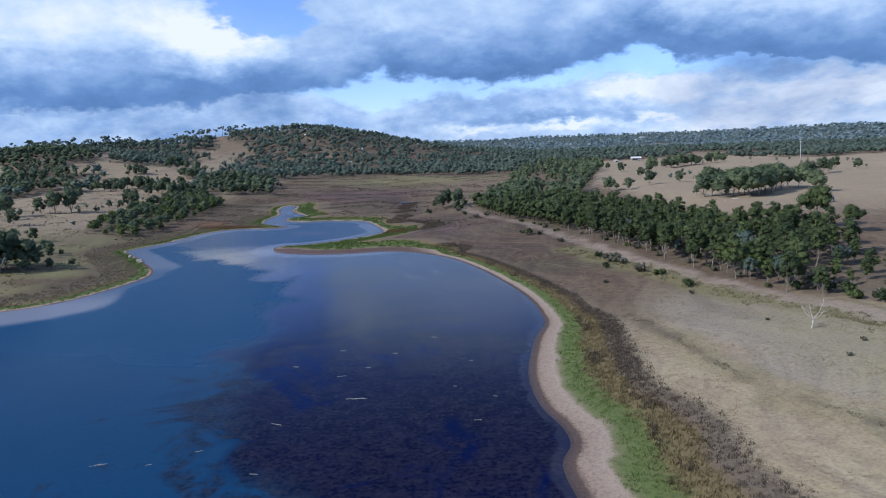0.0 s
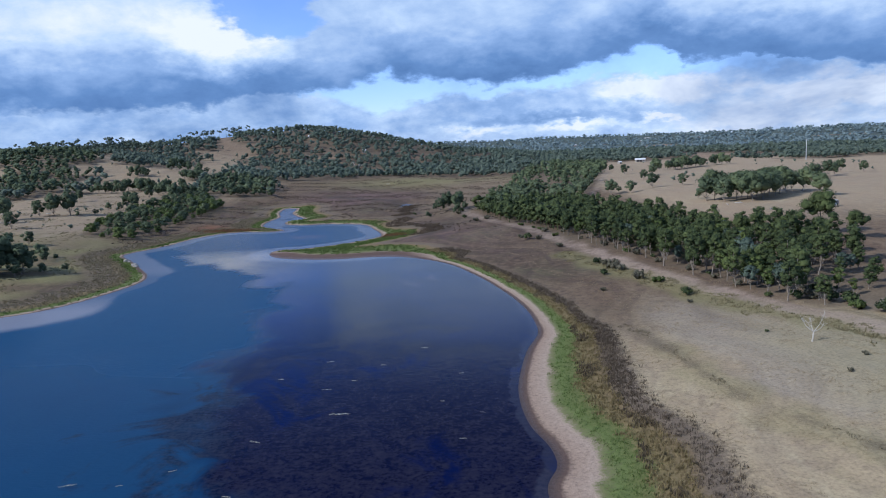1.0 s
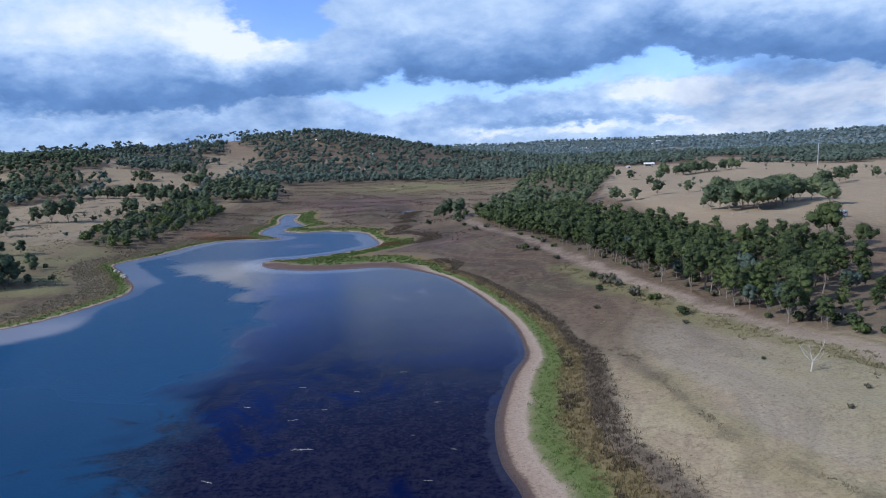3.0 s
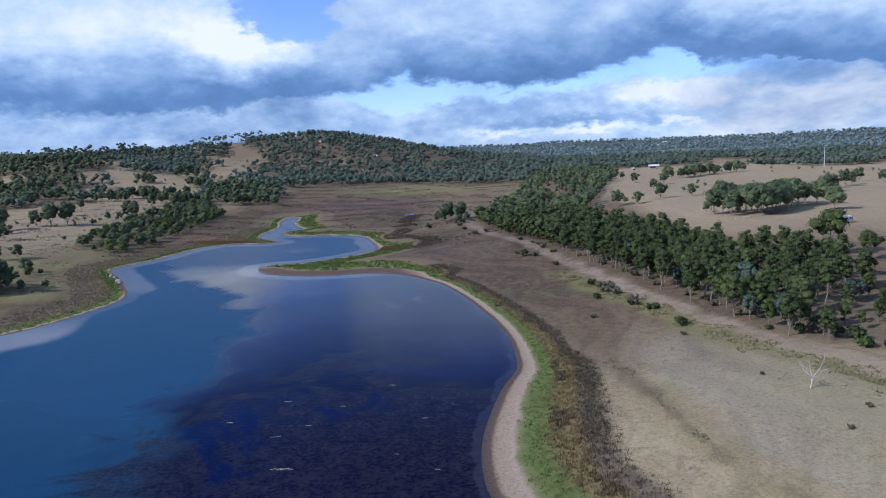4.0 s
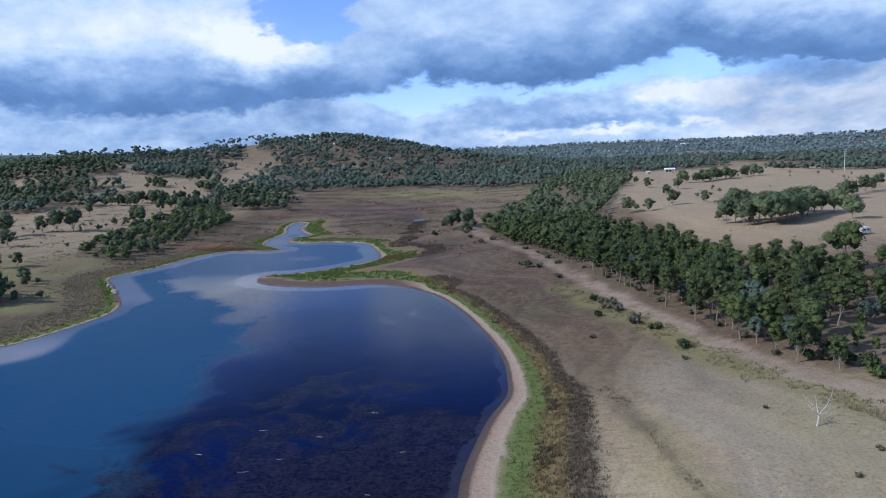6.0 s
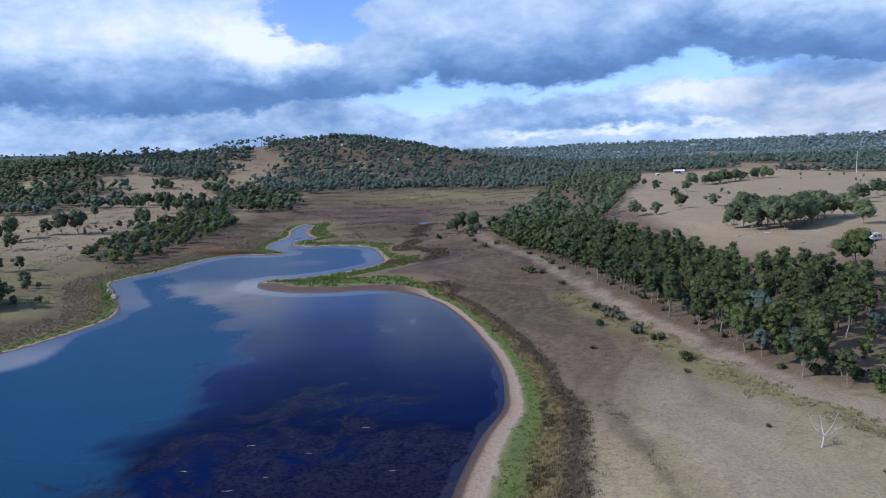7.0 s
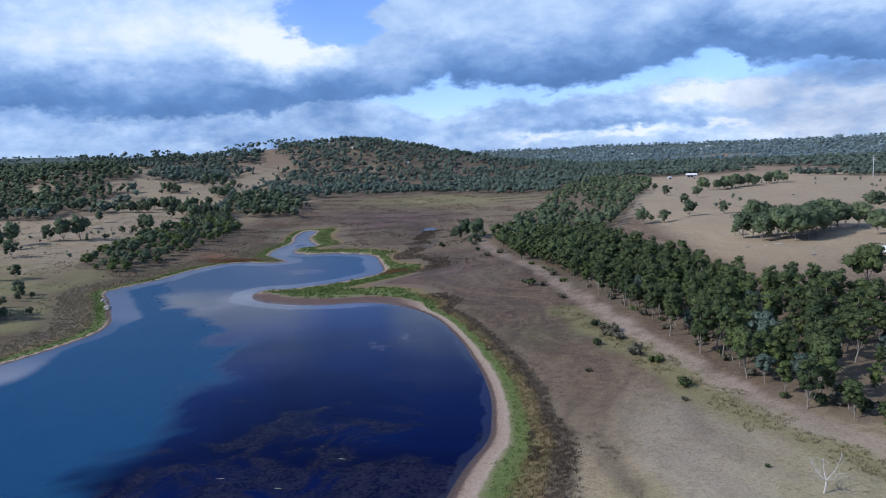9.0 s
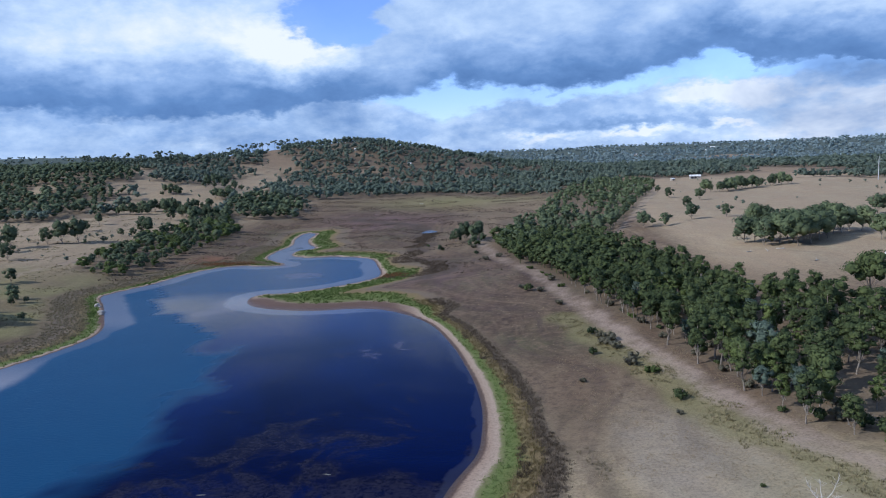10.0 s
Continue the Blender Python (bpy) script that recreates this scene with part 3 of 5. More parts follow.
def build_ground():
    rings = np.concatenate([[0.0], 6.0 * 1.0165 ** np.arange(0, 408)])
    rings = rings[rings < 4650]
    turns = np.radians(np.concatenate([np.arange(-43, 43, 0.27), np.arange(43, 317, 4.0)]))
    cx, cy = 14.0, 10.0
    rr, aa = np.meshgrid(rings[1:], turns, indexing="ij")
    x, y = (cx + rr * np.sin(aa)).ravel(), (cy + rr * np.cos(aa)).ravel()
    x, y = np.append(x, cx), np.append(y, cy)
    d = shore_distance(x, y)
    z = ground_height(x, y, d)
    n, k = rr.shape
    i, j = np.meshgrid(np.arange(n - 1), np.arange(k), indexing="ij")
    a, b = i * k + j, i * k + (j + 1) % k
    quads = np.stack([a, b, b + k, a + k], -1).reshape(-1, 4)
    j = np.arange(k)
    hub = np.stack([np.full(k, n * k), (j + 1) % k, j], -1)
    tris = np.concatenate([quads[:, [0, 2, 1]], quads[:, [0, 3, 2]], hub[:, [0, 2, 1]]])
    me = mesh_from("ground", np.stack([x, y, z], 1), tris, [GROUND], True)
    scalar(me, "belt", np.where(d > 0, belt_value(x, y, d), np.maximum(d / 2, -1)))
    b = np.where(d > 0, belt_value(x, y, d), 0) + 0.4 * waves(x, y, 9, 74)
    scalar(me, "rushes", 0.75 * smooth(3.4, 4.1, b) * smooth(5.7, 4.7, b) * smooth(105, 150, y) * smooth(262, 250, y) * smooth(-22, -8, x))
    scalar(me, "off", np.clip(d, -5, 400) + 6 * waves(x, y, 60, 71))
    near = np.hypot(x, y) < 1500
    wood = np.zeros(x.shape)
    wood[near] = wooded(x[near], y[near])
    wood[~near] = wooded(x[~near], y[~near])
    grove = np.maximum(inside(x, y, GROVE), np.maximum(inside(x, y, PLANTATION), inside(x, y, BANK_WOOD)))
    scalar(me, "wood", np.maximum(wood * (0.8 + 0.2 * smooth(1150, 1500, np.hypot(x, y))), grove * 0.75))
    dt = np.minimum(line_distance(x, y, TRACK), np.minimum(line_distance(x, y, FIREBREAK) + 1.3, line_distance(x, y, WEST_TRACK) + 1.4))
    rut = 1 - 0.3 * np.exp(-(dt / 0.6) ** 2)
    scalar(me, "track", (0.85 - 0.25 * smooth(215, 300, y)) * rut * smooth(4.0, 1.2, dt + 1.1 * waves(x, y, 13, 21)))
    basin = np.exp(-((x + 85 - 0.1 * (y - 470)) / 78) ** 4 - ((y - 470) / 150) ** 4)
    scalar(me, "pale", smooth(15, 25, x) * smooth(172, 100, y) * smooth(400, 100, x) + 0.25 * smooth(-40, 0, x) * smooth(90, 60, x) * smooth(330, 400, y) * smooth(760, 600, y) + 1.0 * smooth(84, 104, x) * smooth(200, 300, y) * smooth(1000, 800, y) + 0.7 * smooth(-145, -185, x) * smooth(290, 340, y) * smooth(1100, 900, y))
    scalar(me, "warm", smooth(215, 290, y) * np.maximum(smooth(84, 104, x), 0.55 * smooth(-140, -180, x)))
    plain = (0.22 + 0.55 * smooth(160, 225, y) + 0.2 * smooth(32, 12, d)) * smooth(7, 15, d) * smooth(72, 36, x) * smooth(100, 175, y) * smooth(400, 330, y) * smooth(-140, -110, x)
    west = 0.5 * smooth(30, 12, d) * smooth(-80, -110, x)
    scalar(me, "marsh", np.clip(np.maximum(np.maximum(0.72 * basin, plain), west), 0, 1))
    dm = line_distance(x, y, MEANDER)
    scrub = np.maximum(0.45 * smooth(2.2, 0.4, line_distance(x, y, SWALE) + 0.8 * waves(x, y, 8, 22) + 0.9 * smooth(126, 112, y)), 0.9 * smooth(10, 3, dm + 3.0 * waves(x, y, 20, 23)))
    patch = np.exp(-((x + 13 - 0.12 * (y - 305)) / 9) ** 2 - ((y - 306) / 20) ** 2)
    scrub = np.maximum(scrub, 0.95 * smooth(0.35, 0.6, patch + 0.25 * waves(x, y, 12, 26)))
    scrub = np.maximum(scrub, 0.42 * smooth(8, 10, d + 1.5 * waves(x, y, 14, 27)) * smooth(18, 14, d) * smooth(-85, -100, x) * smooth(300, 270, y))
    scalar(me, "scrub", scrub)
    scalar(me, "mud", smooth(0, -18, x) * (1 - smooth(-4, 4, y - 272 - 0.27 * (x + 68))) * smooth(225, 240, y))
    scalar(me, "mauve", np.exp(-((x + 66) / 48) ** 4 - ((y - 535) / 62) ** 4) + 0.5 * np.exp(-((x + 5) / 40) ** 2 - ((y - 300) / 60) ** 2))
    rust = np.exp(-((x + 28) / 7) ** 2 - ((y - 303) / 8) ** 2) + np.exp(-((x + 120) / 14) ** 2 - ((y - 364) / 8) ** 2) + 0.6 * np.exp(-((x + 94) / 10) ** 2 - ((y - 382) / 8) ** 2)
    scalar(me, "rust", np.clip(rust * (1 + 0.4 * waves(x, y, 9, 28)), 0, 1))
    lush = np.maximum(0.6 * smooth(7, 2, line_distance(x, y, VERGE) + 1.5 * waves(x, y, 15, 24)), 0.7 * np.exp(-((x + 30) / 80) ** 2 - ((y - 660) / 45) ** 2))
    lush = np.maximum(lush, 0.35 * smooth(48, 62, x) * smooth(150, 115, y) * smooth(90, 75, x))
    swale_x = np.interp(y, SWALE[::-1, 1], SWALE[::-1, 0])
    verge_x = np.interp(y, VERGE[::-1, 1], VERGE[::-1, 0])
    scalar(me, "silver", 0.5 * smooth(2.5, 7, x - swale_x + 1.5 * waves(x, y, 11, 72)) * smooth(-1, -6, x - verge_x) * smooth(165, 140, y))
    lush = np.maximum(lush, 0.36 * smooth(5.0, 1.5, line_distance(x, y, SWALE) + 1.6 * waves(x, y, 10, 73)) * smooth(132, 116, y))
    # share of undergrowth and painted haze on the floor of far woods
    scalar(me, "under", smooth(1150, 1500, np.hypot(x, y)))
    scalar(me, "lush", np.maximum(lush, 0.9 * smooth(-105, -130, x) * smooth(340, 290, y) * smooth(14, 22, d) * (0.6 + 0.4 * waves(x, y, 25, 29)).clip(0, 1)))
    tagged(new("ground", me), "dry straw-coloured grassland with sandy lake shore", "ground", kind="structure")


def build_water():
    xs, ys = np.arange(-290, 92, 3.0), np.arange(-230, 512, 3.0)
    gx, gy = np.meshgrid(xs, ys, indexing="ij")
    x, y = gx.ravel(), gy.ravel()
    n, k = gx.shape
    i, j = np.meshgrid(np.arange(n - 1), np.arange(k - 1), indexing="ij")
    a = i * k + j
    quads = np.stack([a, a + k, a + k + 1, a + 1], -1).reshape(-1, 4)
    me = mesh_from("water", np.stack([x, y, 0 * x], 1), quads, [WATER], True)
    scalar(me, "depth", np.maximum(-shore_distance(x, y), 0))
    edge = np.interp(y, [-200, 50, 80, 117, 150, 175, 197, 220, 248, 292, 340], [20, -10, -25, -41, -38, -43, -45, -63, -85, -115, -140])
    scalar(me, "breeze", np.maximum((0.8 + 0.2 * smooth(98, 140, y + 0.3 * (x + 40) + 6 * waves(x, y, 30, 53))) * smooth(-4, 4, edge + 4 * waves(x, y, 26, 51) + 2.5 * waves(x, y, 11, 52) - x), 0.7 * smooth(268, 290, y)))
    scalar(me, "shallow", np.clip(smooth(-60, -90, x) * smooth(265, 240, y) * (0.22 + 1.15 * smooth(205, 168, y)) + 0.12 * smooth(-25, -45, x) * smooth(250, 262, y) * smooth(370, 330, y) + 0.4 * smooth(-10, -30, x) * smooth(225, 240, y), 0, 1.6))
    # shoals in the bay; patches by spit and east shore paint mirrored cloud
    bar_and_sheen = np.maximum(np.maximum(np.exp(-((x + 66) / 14) ** 2 - ((y - 318) / 11) ** 2), np.maximum(0.9 * np.exp(-((x + 74) / 13) ** 2 - ((y - 258 - 0.6 * (x + 74)) / 22) ** 2), 0.5 * np.exp(-((x + 8) / 24) ** 2 - ((y - 205) / 20) ** 2))), 0.9 * np.exp(-((x + 82) / 12) ** 2 - ((y - 346) / 7) ** 2))
    scalar(me, "bar_and_sheen", bar_and_sheen)
    tagged(new("water", me), "deep blue lake water with weed beds", "lake", kind="structure")


build_ground()
build_water()

# ---- trees ----
def ico(level):
    bm = bmesh.new()
    bmesh.ops.create_icosphere(bm, subdivisions=level, radius=1.0)
    v = np.array([tuple(p.co) for p in bm.verts])
    f = np.array([[p.index for p in q.verts] for q in bm.faces])
    bm.free()
    return v, f


ICO1 = ico(1)
OCTA = (np.array([(1, 0, 0), (0, 1, 0), (-1, 0, 0), (0, -1, 0), (0, 0, 1), (0, 0, -1)], float),
        np.array([(0, 1, 4), (1, 2, 4), (2, 3, 4), (3, 0, 4), (1, 0, 5), (2, 1, 5), (3, 2, 5), (0, 3, 5)]))


def join(pieces):
    """Joins (corners, faces) or (corners, faces, normals)."""
    out, base = [[] for _ in pieces[0]], 0
    for piece in pieces:
        for k, values in enumerate(piece):
            out[k].append(values + base if k == 1 else values)
        base += len(piece[0])
    return tuple(np.concatenate(values) for values in out)


def unit(v):
    return v / (np.linalg.norm(v, axis=1)[:, None] + 1e-9)


def leaf_cards(rng, centre, radius, count, size, outward=0.0):
    """Small four-cornered sprays of leaves over a clump, turned roughly outwards."""
    way = unit(rng.normal(size=(count, 3)))
    way[:, 2] = np.where(way[:, 2] < -0.35, -way[:, 2], way[:, 2])
    at = centre + way * radius * rng.uniform(0.70, 1.16, (count, 1))
    n = unit(way + rng.normal(size=(count, 3)) * 0.45 + outward)
    u = unit(np.cross(n, rng.normal(size=(count, 3))))
    w = np.cross(n, u)
    s = size * rng.uniform(0.55, 1.25, (count, 1))
    t = s * rng.uniform(0.45, 0.9, (count, 1))
    v = np.stack([at - u * s, at - w * t * 0.8 + u * s * 0.2, at + u * s, at + w * t], 1).reshape(-1, 3)
    b = np.arange(count)[:, None] * 4
    facing = unit(way * 0.8 + outward + rng.normal(size=(count, 3)) * 0.22)
    return v, np.concatenate([b + [[0, 1, 2]], b + [[0, 2, 3]]]), np.repeat(facing, 4, 0)


def blob(rng, centre, radius, base, rough=0.2, outward=0.0):
    v, f = base
    k = 1 + rng.normal(size=(len(v), 1)) * rough
    return centre + v * radius * k, f, unit(v * 0.8 + outward)


def tube(points, radii, sides=6):
    """A tapered limb along points."""
    points = np.asarray(points, float)
    rings = []
    for i, p in enumerate(points):
        t = points[min(i + 1, len(points) - 1)] - points[max(i - 1, 0)]
        t /= np.linalg.norm(t) + 1e-9
        u = np.cross(t, (0.3, 0.9, 0.1))
        u /= np.linalg.norm(u)
        w = np.cross(t, u)
        a = np.arange(sides) * 2 * math.pi / sides
        rings.append(p + radii[i] * (np.cos(a)[:, None] * u + np.sin(a)[:, None] * w))
    v = np.concatenate(rings)
    f = []
    for i in range(len(points) - 1):
        for j in range(sides):
            a, b = i * sides + j, i * sides + (j + 1) % sides
            f += [(a, b, b + sides), (a, b + sides, a + sides)]
    top = (len(points) - 1) * sides
    f += [(top, top + j, top + j + 1) for j in range(1, sides - 1)]
    return v, np.array(f)


def tree_meshes(seed, height, spread, bare, clumps, cards, size, leaf, level, fork=True):
    """Trunk and crown of a tree: height, crown radius, share of bare trunk, clumps and leaf sprays in each."""
    rng = np.random.RandomState(seed)
    lean = rng.normal(size=2) * 0.05 * height
    crown = []
    centres = []
    mid, half = height * (bare + 1) / 2, height * (1 - bare) / 2
    lobe, phase = rng.uniform(0.1, 0.3), rng.uniform(0, 6.283, 2)
    for k in range(clumps):
        a = k * 2.4 + rng.uniform(-0.5, 0.5)
        h = (k + 0.5) / clumps * 1.7 - 0.72
        r = spread * math.sqrt(max(0.06, 1 - h * h)) * rng.uniform(0.3, 0.8) * (1 + lobe * math.sin(2 * a + phase[0]) + lobe * math.sin(3 * a + phase[1]))
        centres.append(np.array([r * math.cos(a) + lean[0] * 0.8, r * math.sin(a) + lean[1] * 0.8, mid + half * h * 0.8 + rng.uniform(-0.06, 0.06) * height]))
    pieces = []
    for c in centres:
        r = spread * rng.uniform(0.32, 0.52)
        squash = np.array([1, 1, 0.86])
        away = (c - [lean[0] * 0.8, lean[1] * 0.8, mid - half * 0.35]) / [spread, spread, half]
        v, f, n = blob(rng, np.zeros(3), r * 0.72, level, 0.16, away * 0.6)
        pieces.append((c + v * squash, f, n))
        v, f, n = leaf_cards(rng, np.zeros(3), r, cards, size, away * 0.6)
        pieces.append((c + v * squash, f, n))
    v, f, n = join(pieces)
    crown = mesh_from("crown", v, f, [leaf], normals=n)
    r0 = 0.011 * height + 0.04
    fork_at = np.array([lean[0] * 0.5, lean[1] * 0.5, height * (bare * 0.9)])
    top = np.array([lean[0], lean[1], height * 0.86])
    limbs = [tube([(0, 0, -0.3), fork_at * [0.4, 0.6, 0.5], fork_at, (fork_at + top) / 2 + rng.normal(size=3) * 0.2, top], [r0 * 1.25, r0, r0 * 0.8, r0 * 0.5, r0 * 0.15])]
    for c in centres[: min(8, len(centres))]:
        bend = fork_at * 0.55 + c * 0.45 + np.array([0, 0, -0.1 * height * rng.uniform(0, 1)])
        limbs.append(tube([fork_at * [1, 1, rng.uniform(0.8, 1.15)], bend, c], [r0 * 0.5, r0 * 0.32, r0 * 0.1], 5))
    v, f = join(limbs)
    return mesh_from("trunk", v, f, [BARK], True), crown


def tree_thing(name, label, group, meshes, category="tree"):
    root = tagged(new(name), label, category, group)
    for part_name, me in zip(("trunk", "crown"), meshes):
        ob = new(part_name, me)
        ob.parent = root
    return root


def scatter(rng, area, gap, limit=100000):
    """Places in an outline no nearer to each other than gap."""
    lo, hi = area.min(0), area.max(0)
    n = int((hi - lo).prod() / (gap * gap) * 3)
    p = rng.uniform(lo, hi, (n, 2))
    p = p[inside(p[:, 0], p[:, 1], area)]
    seen, out = {}, []
    for x, y in p:
        c = (int(x // gap), int(y // gap))
        if all((x - q[0]) ** 2 + (y - q[1]) ** 2 > gap * gap for i in (-1, 0, 1) for j in (-1, 0, 1) for q in seen.get((c[0] + i, c[1] + j), ())):
            seen.setdefault(c, []).append((x, y))
            out.append((x, y))
    return np.array(out[:limit])


def level_at(x, y):
    return float(ground_height(np.array([x]), np.array([y]))[0])


class Stand:
    """Plants repeats of a few model trees; each model is planted itself before it is copied."""

    def __init__(self, models):
        self.models, self.used = models, set()

    def plant(self, rng, x, y, scale=1.0, which=None, squeeze=1.0, turn=None):
        k = rng.randint(len(self.models)) if which is None else which
        turn = rng.uniform(0, 360) if turn is None else turn
        m = pose(x, y, level_at(x, y), 0, 0, turn) @ Matrix.Diagonal((scale, scale, scale * squeeze, 1))
        if k in self.used:
            return copy_thing(self.models[k], m @ Matrix.Diagonal([1 / s for s in self.models[k].scale] + [1]))
        self.used.add(k)
        self.models[k].matrix_basis = m
        return self.models[k]


TALL = "slender grey-green eucalyptus tree with a pale trunk beside the dirt track"
GROUP = "grove beside the track"
near_models = Stand([
    tree_thing("eucalyptus_tree", TALL, GROUP, tree_meshes(1, 10.4, 2.2, 0.24, 16, 50, 0.23, LEAF, ICO1)),
    tree_thing("eucalyptus_tree", TALL, GROUP, tree_meshes(2, 9.6, 2.4, 0.18, 17, 50, 0.23, LEAF, ICO1)),
    tree_thing("eucalyptus_tree", TALL, GROUP, tree_meshes(3, 11.2, 2.1, 0.29, 15, 50, 0.23, LEAF, ICO1)),
    tree_thing("eucalyptus_tree", "broad dark-green eucalyptus tree in the dense grove", GROUP, tree_meshes(4, 10.2, 2.6, 0.15, 20, 50, 0.25, LEAF, ICO1)),
    tree_thing("eucalyptus_tree", "bushy fresh-green young eucalyptus tree in the grove", GROUP, tree_meshes(5, 7.8, 1.9, 0.24, 15, 50, 0.22, LEAF_BRIGHT, ICO1)),
    tree_thing("wattle_tree", "blue-grey wattle tree with a round crown in the grove", GROUP, tree_meshes(6, 7.2, 2.2, 0.26, 16, 50, 0.23, LEAF_BLUE, ICO1)),
    tree_thing("eucalyptus_tree", "tall old eucalyptus tree with a wide crown by the paddock", "old paddock trees", tree_meshes(7, 12.5, 4.4, 0.42, 24, 90, 0.32, LEAF, ICO1)),
])
rng = np.random.RandomState(42)
# trees along the track edge, then the grove behind them
EDGE = [(71, 144.5, 0.95, 1), (70, 151.5, 0.75, 4), (73.5, 154, 0.85, 5), (66.6, 160, 1.0, 0), (67.8, 168.5, 1.0, 4), (66.2, 178, 1.0, 2), (62.6, 177, 1.05, 3), (59.6, 192, 1.05, 0),
        (80, 159, 1.1, 3), (80.5, 166.5, 1.05, 2), (88, 166, 1.0, 0), (68.6, 157, 0.75, 5), (74, 174, 1.2, 5), (70.5, 165, 0.95, 4), (84, 150, 0.7, 4), (58.5, 206, 1.0, 1)]
for x, y, s, k in EDGE:
    near_models.plant(rng, x, y, s, k)
taken = np.array([(x, y) for x, y, s, k in EDGE])
BACK = []


def near_track(x, y):
    return float(line_distance(np.array([x]), np.array([y]), TRACK)[0])


for x, y in scatter(rng, GROVE, 3.05):
    if ((taken - (x, y)) ** 2).sum(1).min() < 7 or (y < 172 and x > 79 and rng.uniform() < 0.62):
        continue
    if near_track(x, y) < (4.4 if y > 200 else 5.6) + 1.6 * float(waves(x, y, 14, 61)) or waves(x, y, 19, 62) < -1.25:
        continue
    if y > 268:
        BACK.append((x, y))
        continue
    k = rng.choice([0, 1, 2, 3, 4, 5], p=[0.2, 0.2, 0.17, 0.24, 0.14, 0.05])
    near_models.plant(rng, x, y, rng.uniform(0.62, 1.08) * (0.72 if y < 172 and x > 76 else 1.0), k)
for x, y, s in [(111, 210, 1.05), (105, 200, 0.6), (116, 202, 0.62)]:
    near_models.plant(rng, x, y, s, 6)

mid_models = Stand([
    tree_thing("paddock_tree", "grey-green eucalyptus tree standing in dry pasture", "scattered pasture trees", tree_meshes(11, 9.5, 4.0, 0.14, 16, 38, 0.46, LEAF_OPEN, ICO1)),
    tree_thing("paddock_tree", "grey-green eucalyptus tree standing in dry pasture", "scattered pasture trees", tree_meshes(12, 8.5, 3.5, 0.12, 15, 38, 0.44, LEAF_OPEN, ICO1)),
    tree_thing("paddock_tree", "small olive-green tree standing in dry pasture", "scattered pasture trees", tree_meshes(13, 6.5, 2.5, 0.10, 11, 38, 0.40, LEAF_OPEN, ICO1)),
    tree_thing("shade_tree", "broad grey-green shade tree in the dry paddock", "paddock copse", tree_meshes(14, 10.6, 4.5, 0.20, 22, 46, 0.44, LEAF_FRESH, ICO1)),
])
# copse and single trees of the eastern paddock
for x, y, s, k in [(115, 298, 1.15, 1), (121, 300, 1.1, 3), (125, 293, 1.15, 3), (131, 297, 1.15, 3), (136, 303, 1.05, 3), (141, 308, 1.1, 0), (147, 318, 1.15, 3), (152, 322, 1.15, 0),
                   (161, 326, 0.95, 3), (156, 300, 0.9, 3), (111, 306, 1.05, 0), (129, 352, 1.0, 3), (134, 350, 0.95, 0), (128, 312, 1.1, 3), (135, 313, 1.05, 3), (141, 319, 1.1, 3), (127, 303, 1.1, 3), (121, 309, 1.1, 0), (115, 308, 0.9, 3), (150, 330, 1.05, 3), (158, 330, 0.95, 0), (87, 383, 0.85, 0), (97, 381, 0.8, 1), (92, 390, 0.6, 2), (113, 398, 0.85, 0), (131, 402, 0.8, 1), (111, 316, 0.75, 2),
                   (126, 466, 0.8, 1), (131, 541, 0.9, 1), (147, 521, 0.8, 0), (133, 362, 0.5, 2), (198, 393, 1.0, 0), (215, 420, 0.9, 1), (228, 432, 1.0, 0), (238, 445, 0.9, 1), (190, 430, 0.7, 2),
                   (118, 600, 0.7, 2), (138, 620, 0.7, 1), (260, 480, 0.9, 0), (270, 470, 0.9, 1), (-1, 402, 1.0, 0), (-6, 396, 0.9, 1), (5, 408, 1.0, 0), (-3, 408, 1.0, 1), (3, 398, 0.9, 0), (-9, 402, 0.7, 2), (4, 384, 0.8, 2), (2, 376, 0.6, 2), (-12, 370, 0.5, 2), (8, 392, 0.8, 2)]:
    mid_models.plant(rng, x, y, s, k)
for k in range(26):     # tree belt before the farm
    s = k / 25
    mid_models.plant(rng, 170 + 85 * s + rng.uniform(-6, 6), 600 + 70 * s + rng.uniform(-9, 9), rng.uniform(0.7, 1.1), rng.choice([0, 1, 3]))
# western pasture
for x, y, s, k in [(-223, 392, 1.3, 0), (-216, 396, 1.4, 0), (-229, 388, 1.1, 1), (-238, 372, 1.3, 0), (-234, 357, 1.2, 1), (-203, 429, 0.6, 1), (-204, 400, 0.6, 2), (-209, 391, 0.5, 2),
                   (-209, 426, 0.6, 1), (-199, 440, 1.1, 0), (-206, 446, 1.2, 1), (-221, 510, 1.1, 1), (-198, 500, 1.2, 0), (-212, 336, 1.0, 1), (-146, 224, 1.35, 0), (-139, 226, 1.2, 1), (-151, 217, 1.45, 0), (-143, 217, 1.1, 1), (-149, 230, 1.3, 1), (-157, 232, 1.4, 0), (-137, 219, 0.8, 2), (-133, 228, 0.6, 2), (-130, 236, 0.45, 2), (-147, 244, 0.7, 2),
                   (-143, 233, 1.15, 1), (-155, 224, 1.35, 0), (-136, 232, 0.5, 2), (-153, 262, 0.6, 1), (-158, 268, 0.55, 0), (-150, 257, 0.5, 2), (-149, 263, 0.4, 2), (-182, 286, 0.6, 0), (-160, 214, 1.0, 0), (-165, 222, 1.0, 1), (-177, 292, 0.7, 1), (-240, 440, 0.8, 1), (-250, 470, 0.8, 0)]:
    mid_models.plant(rng, x, y, s, k)
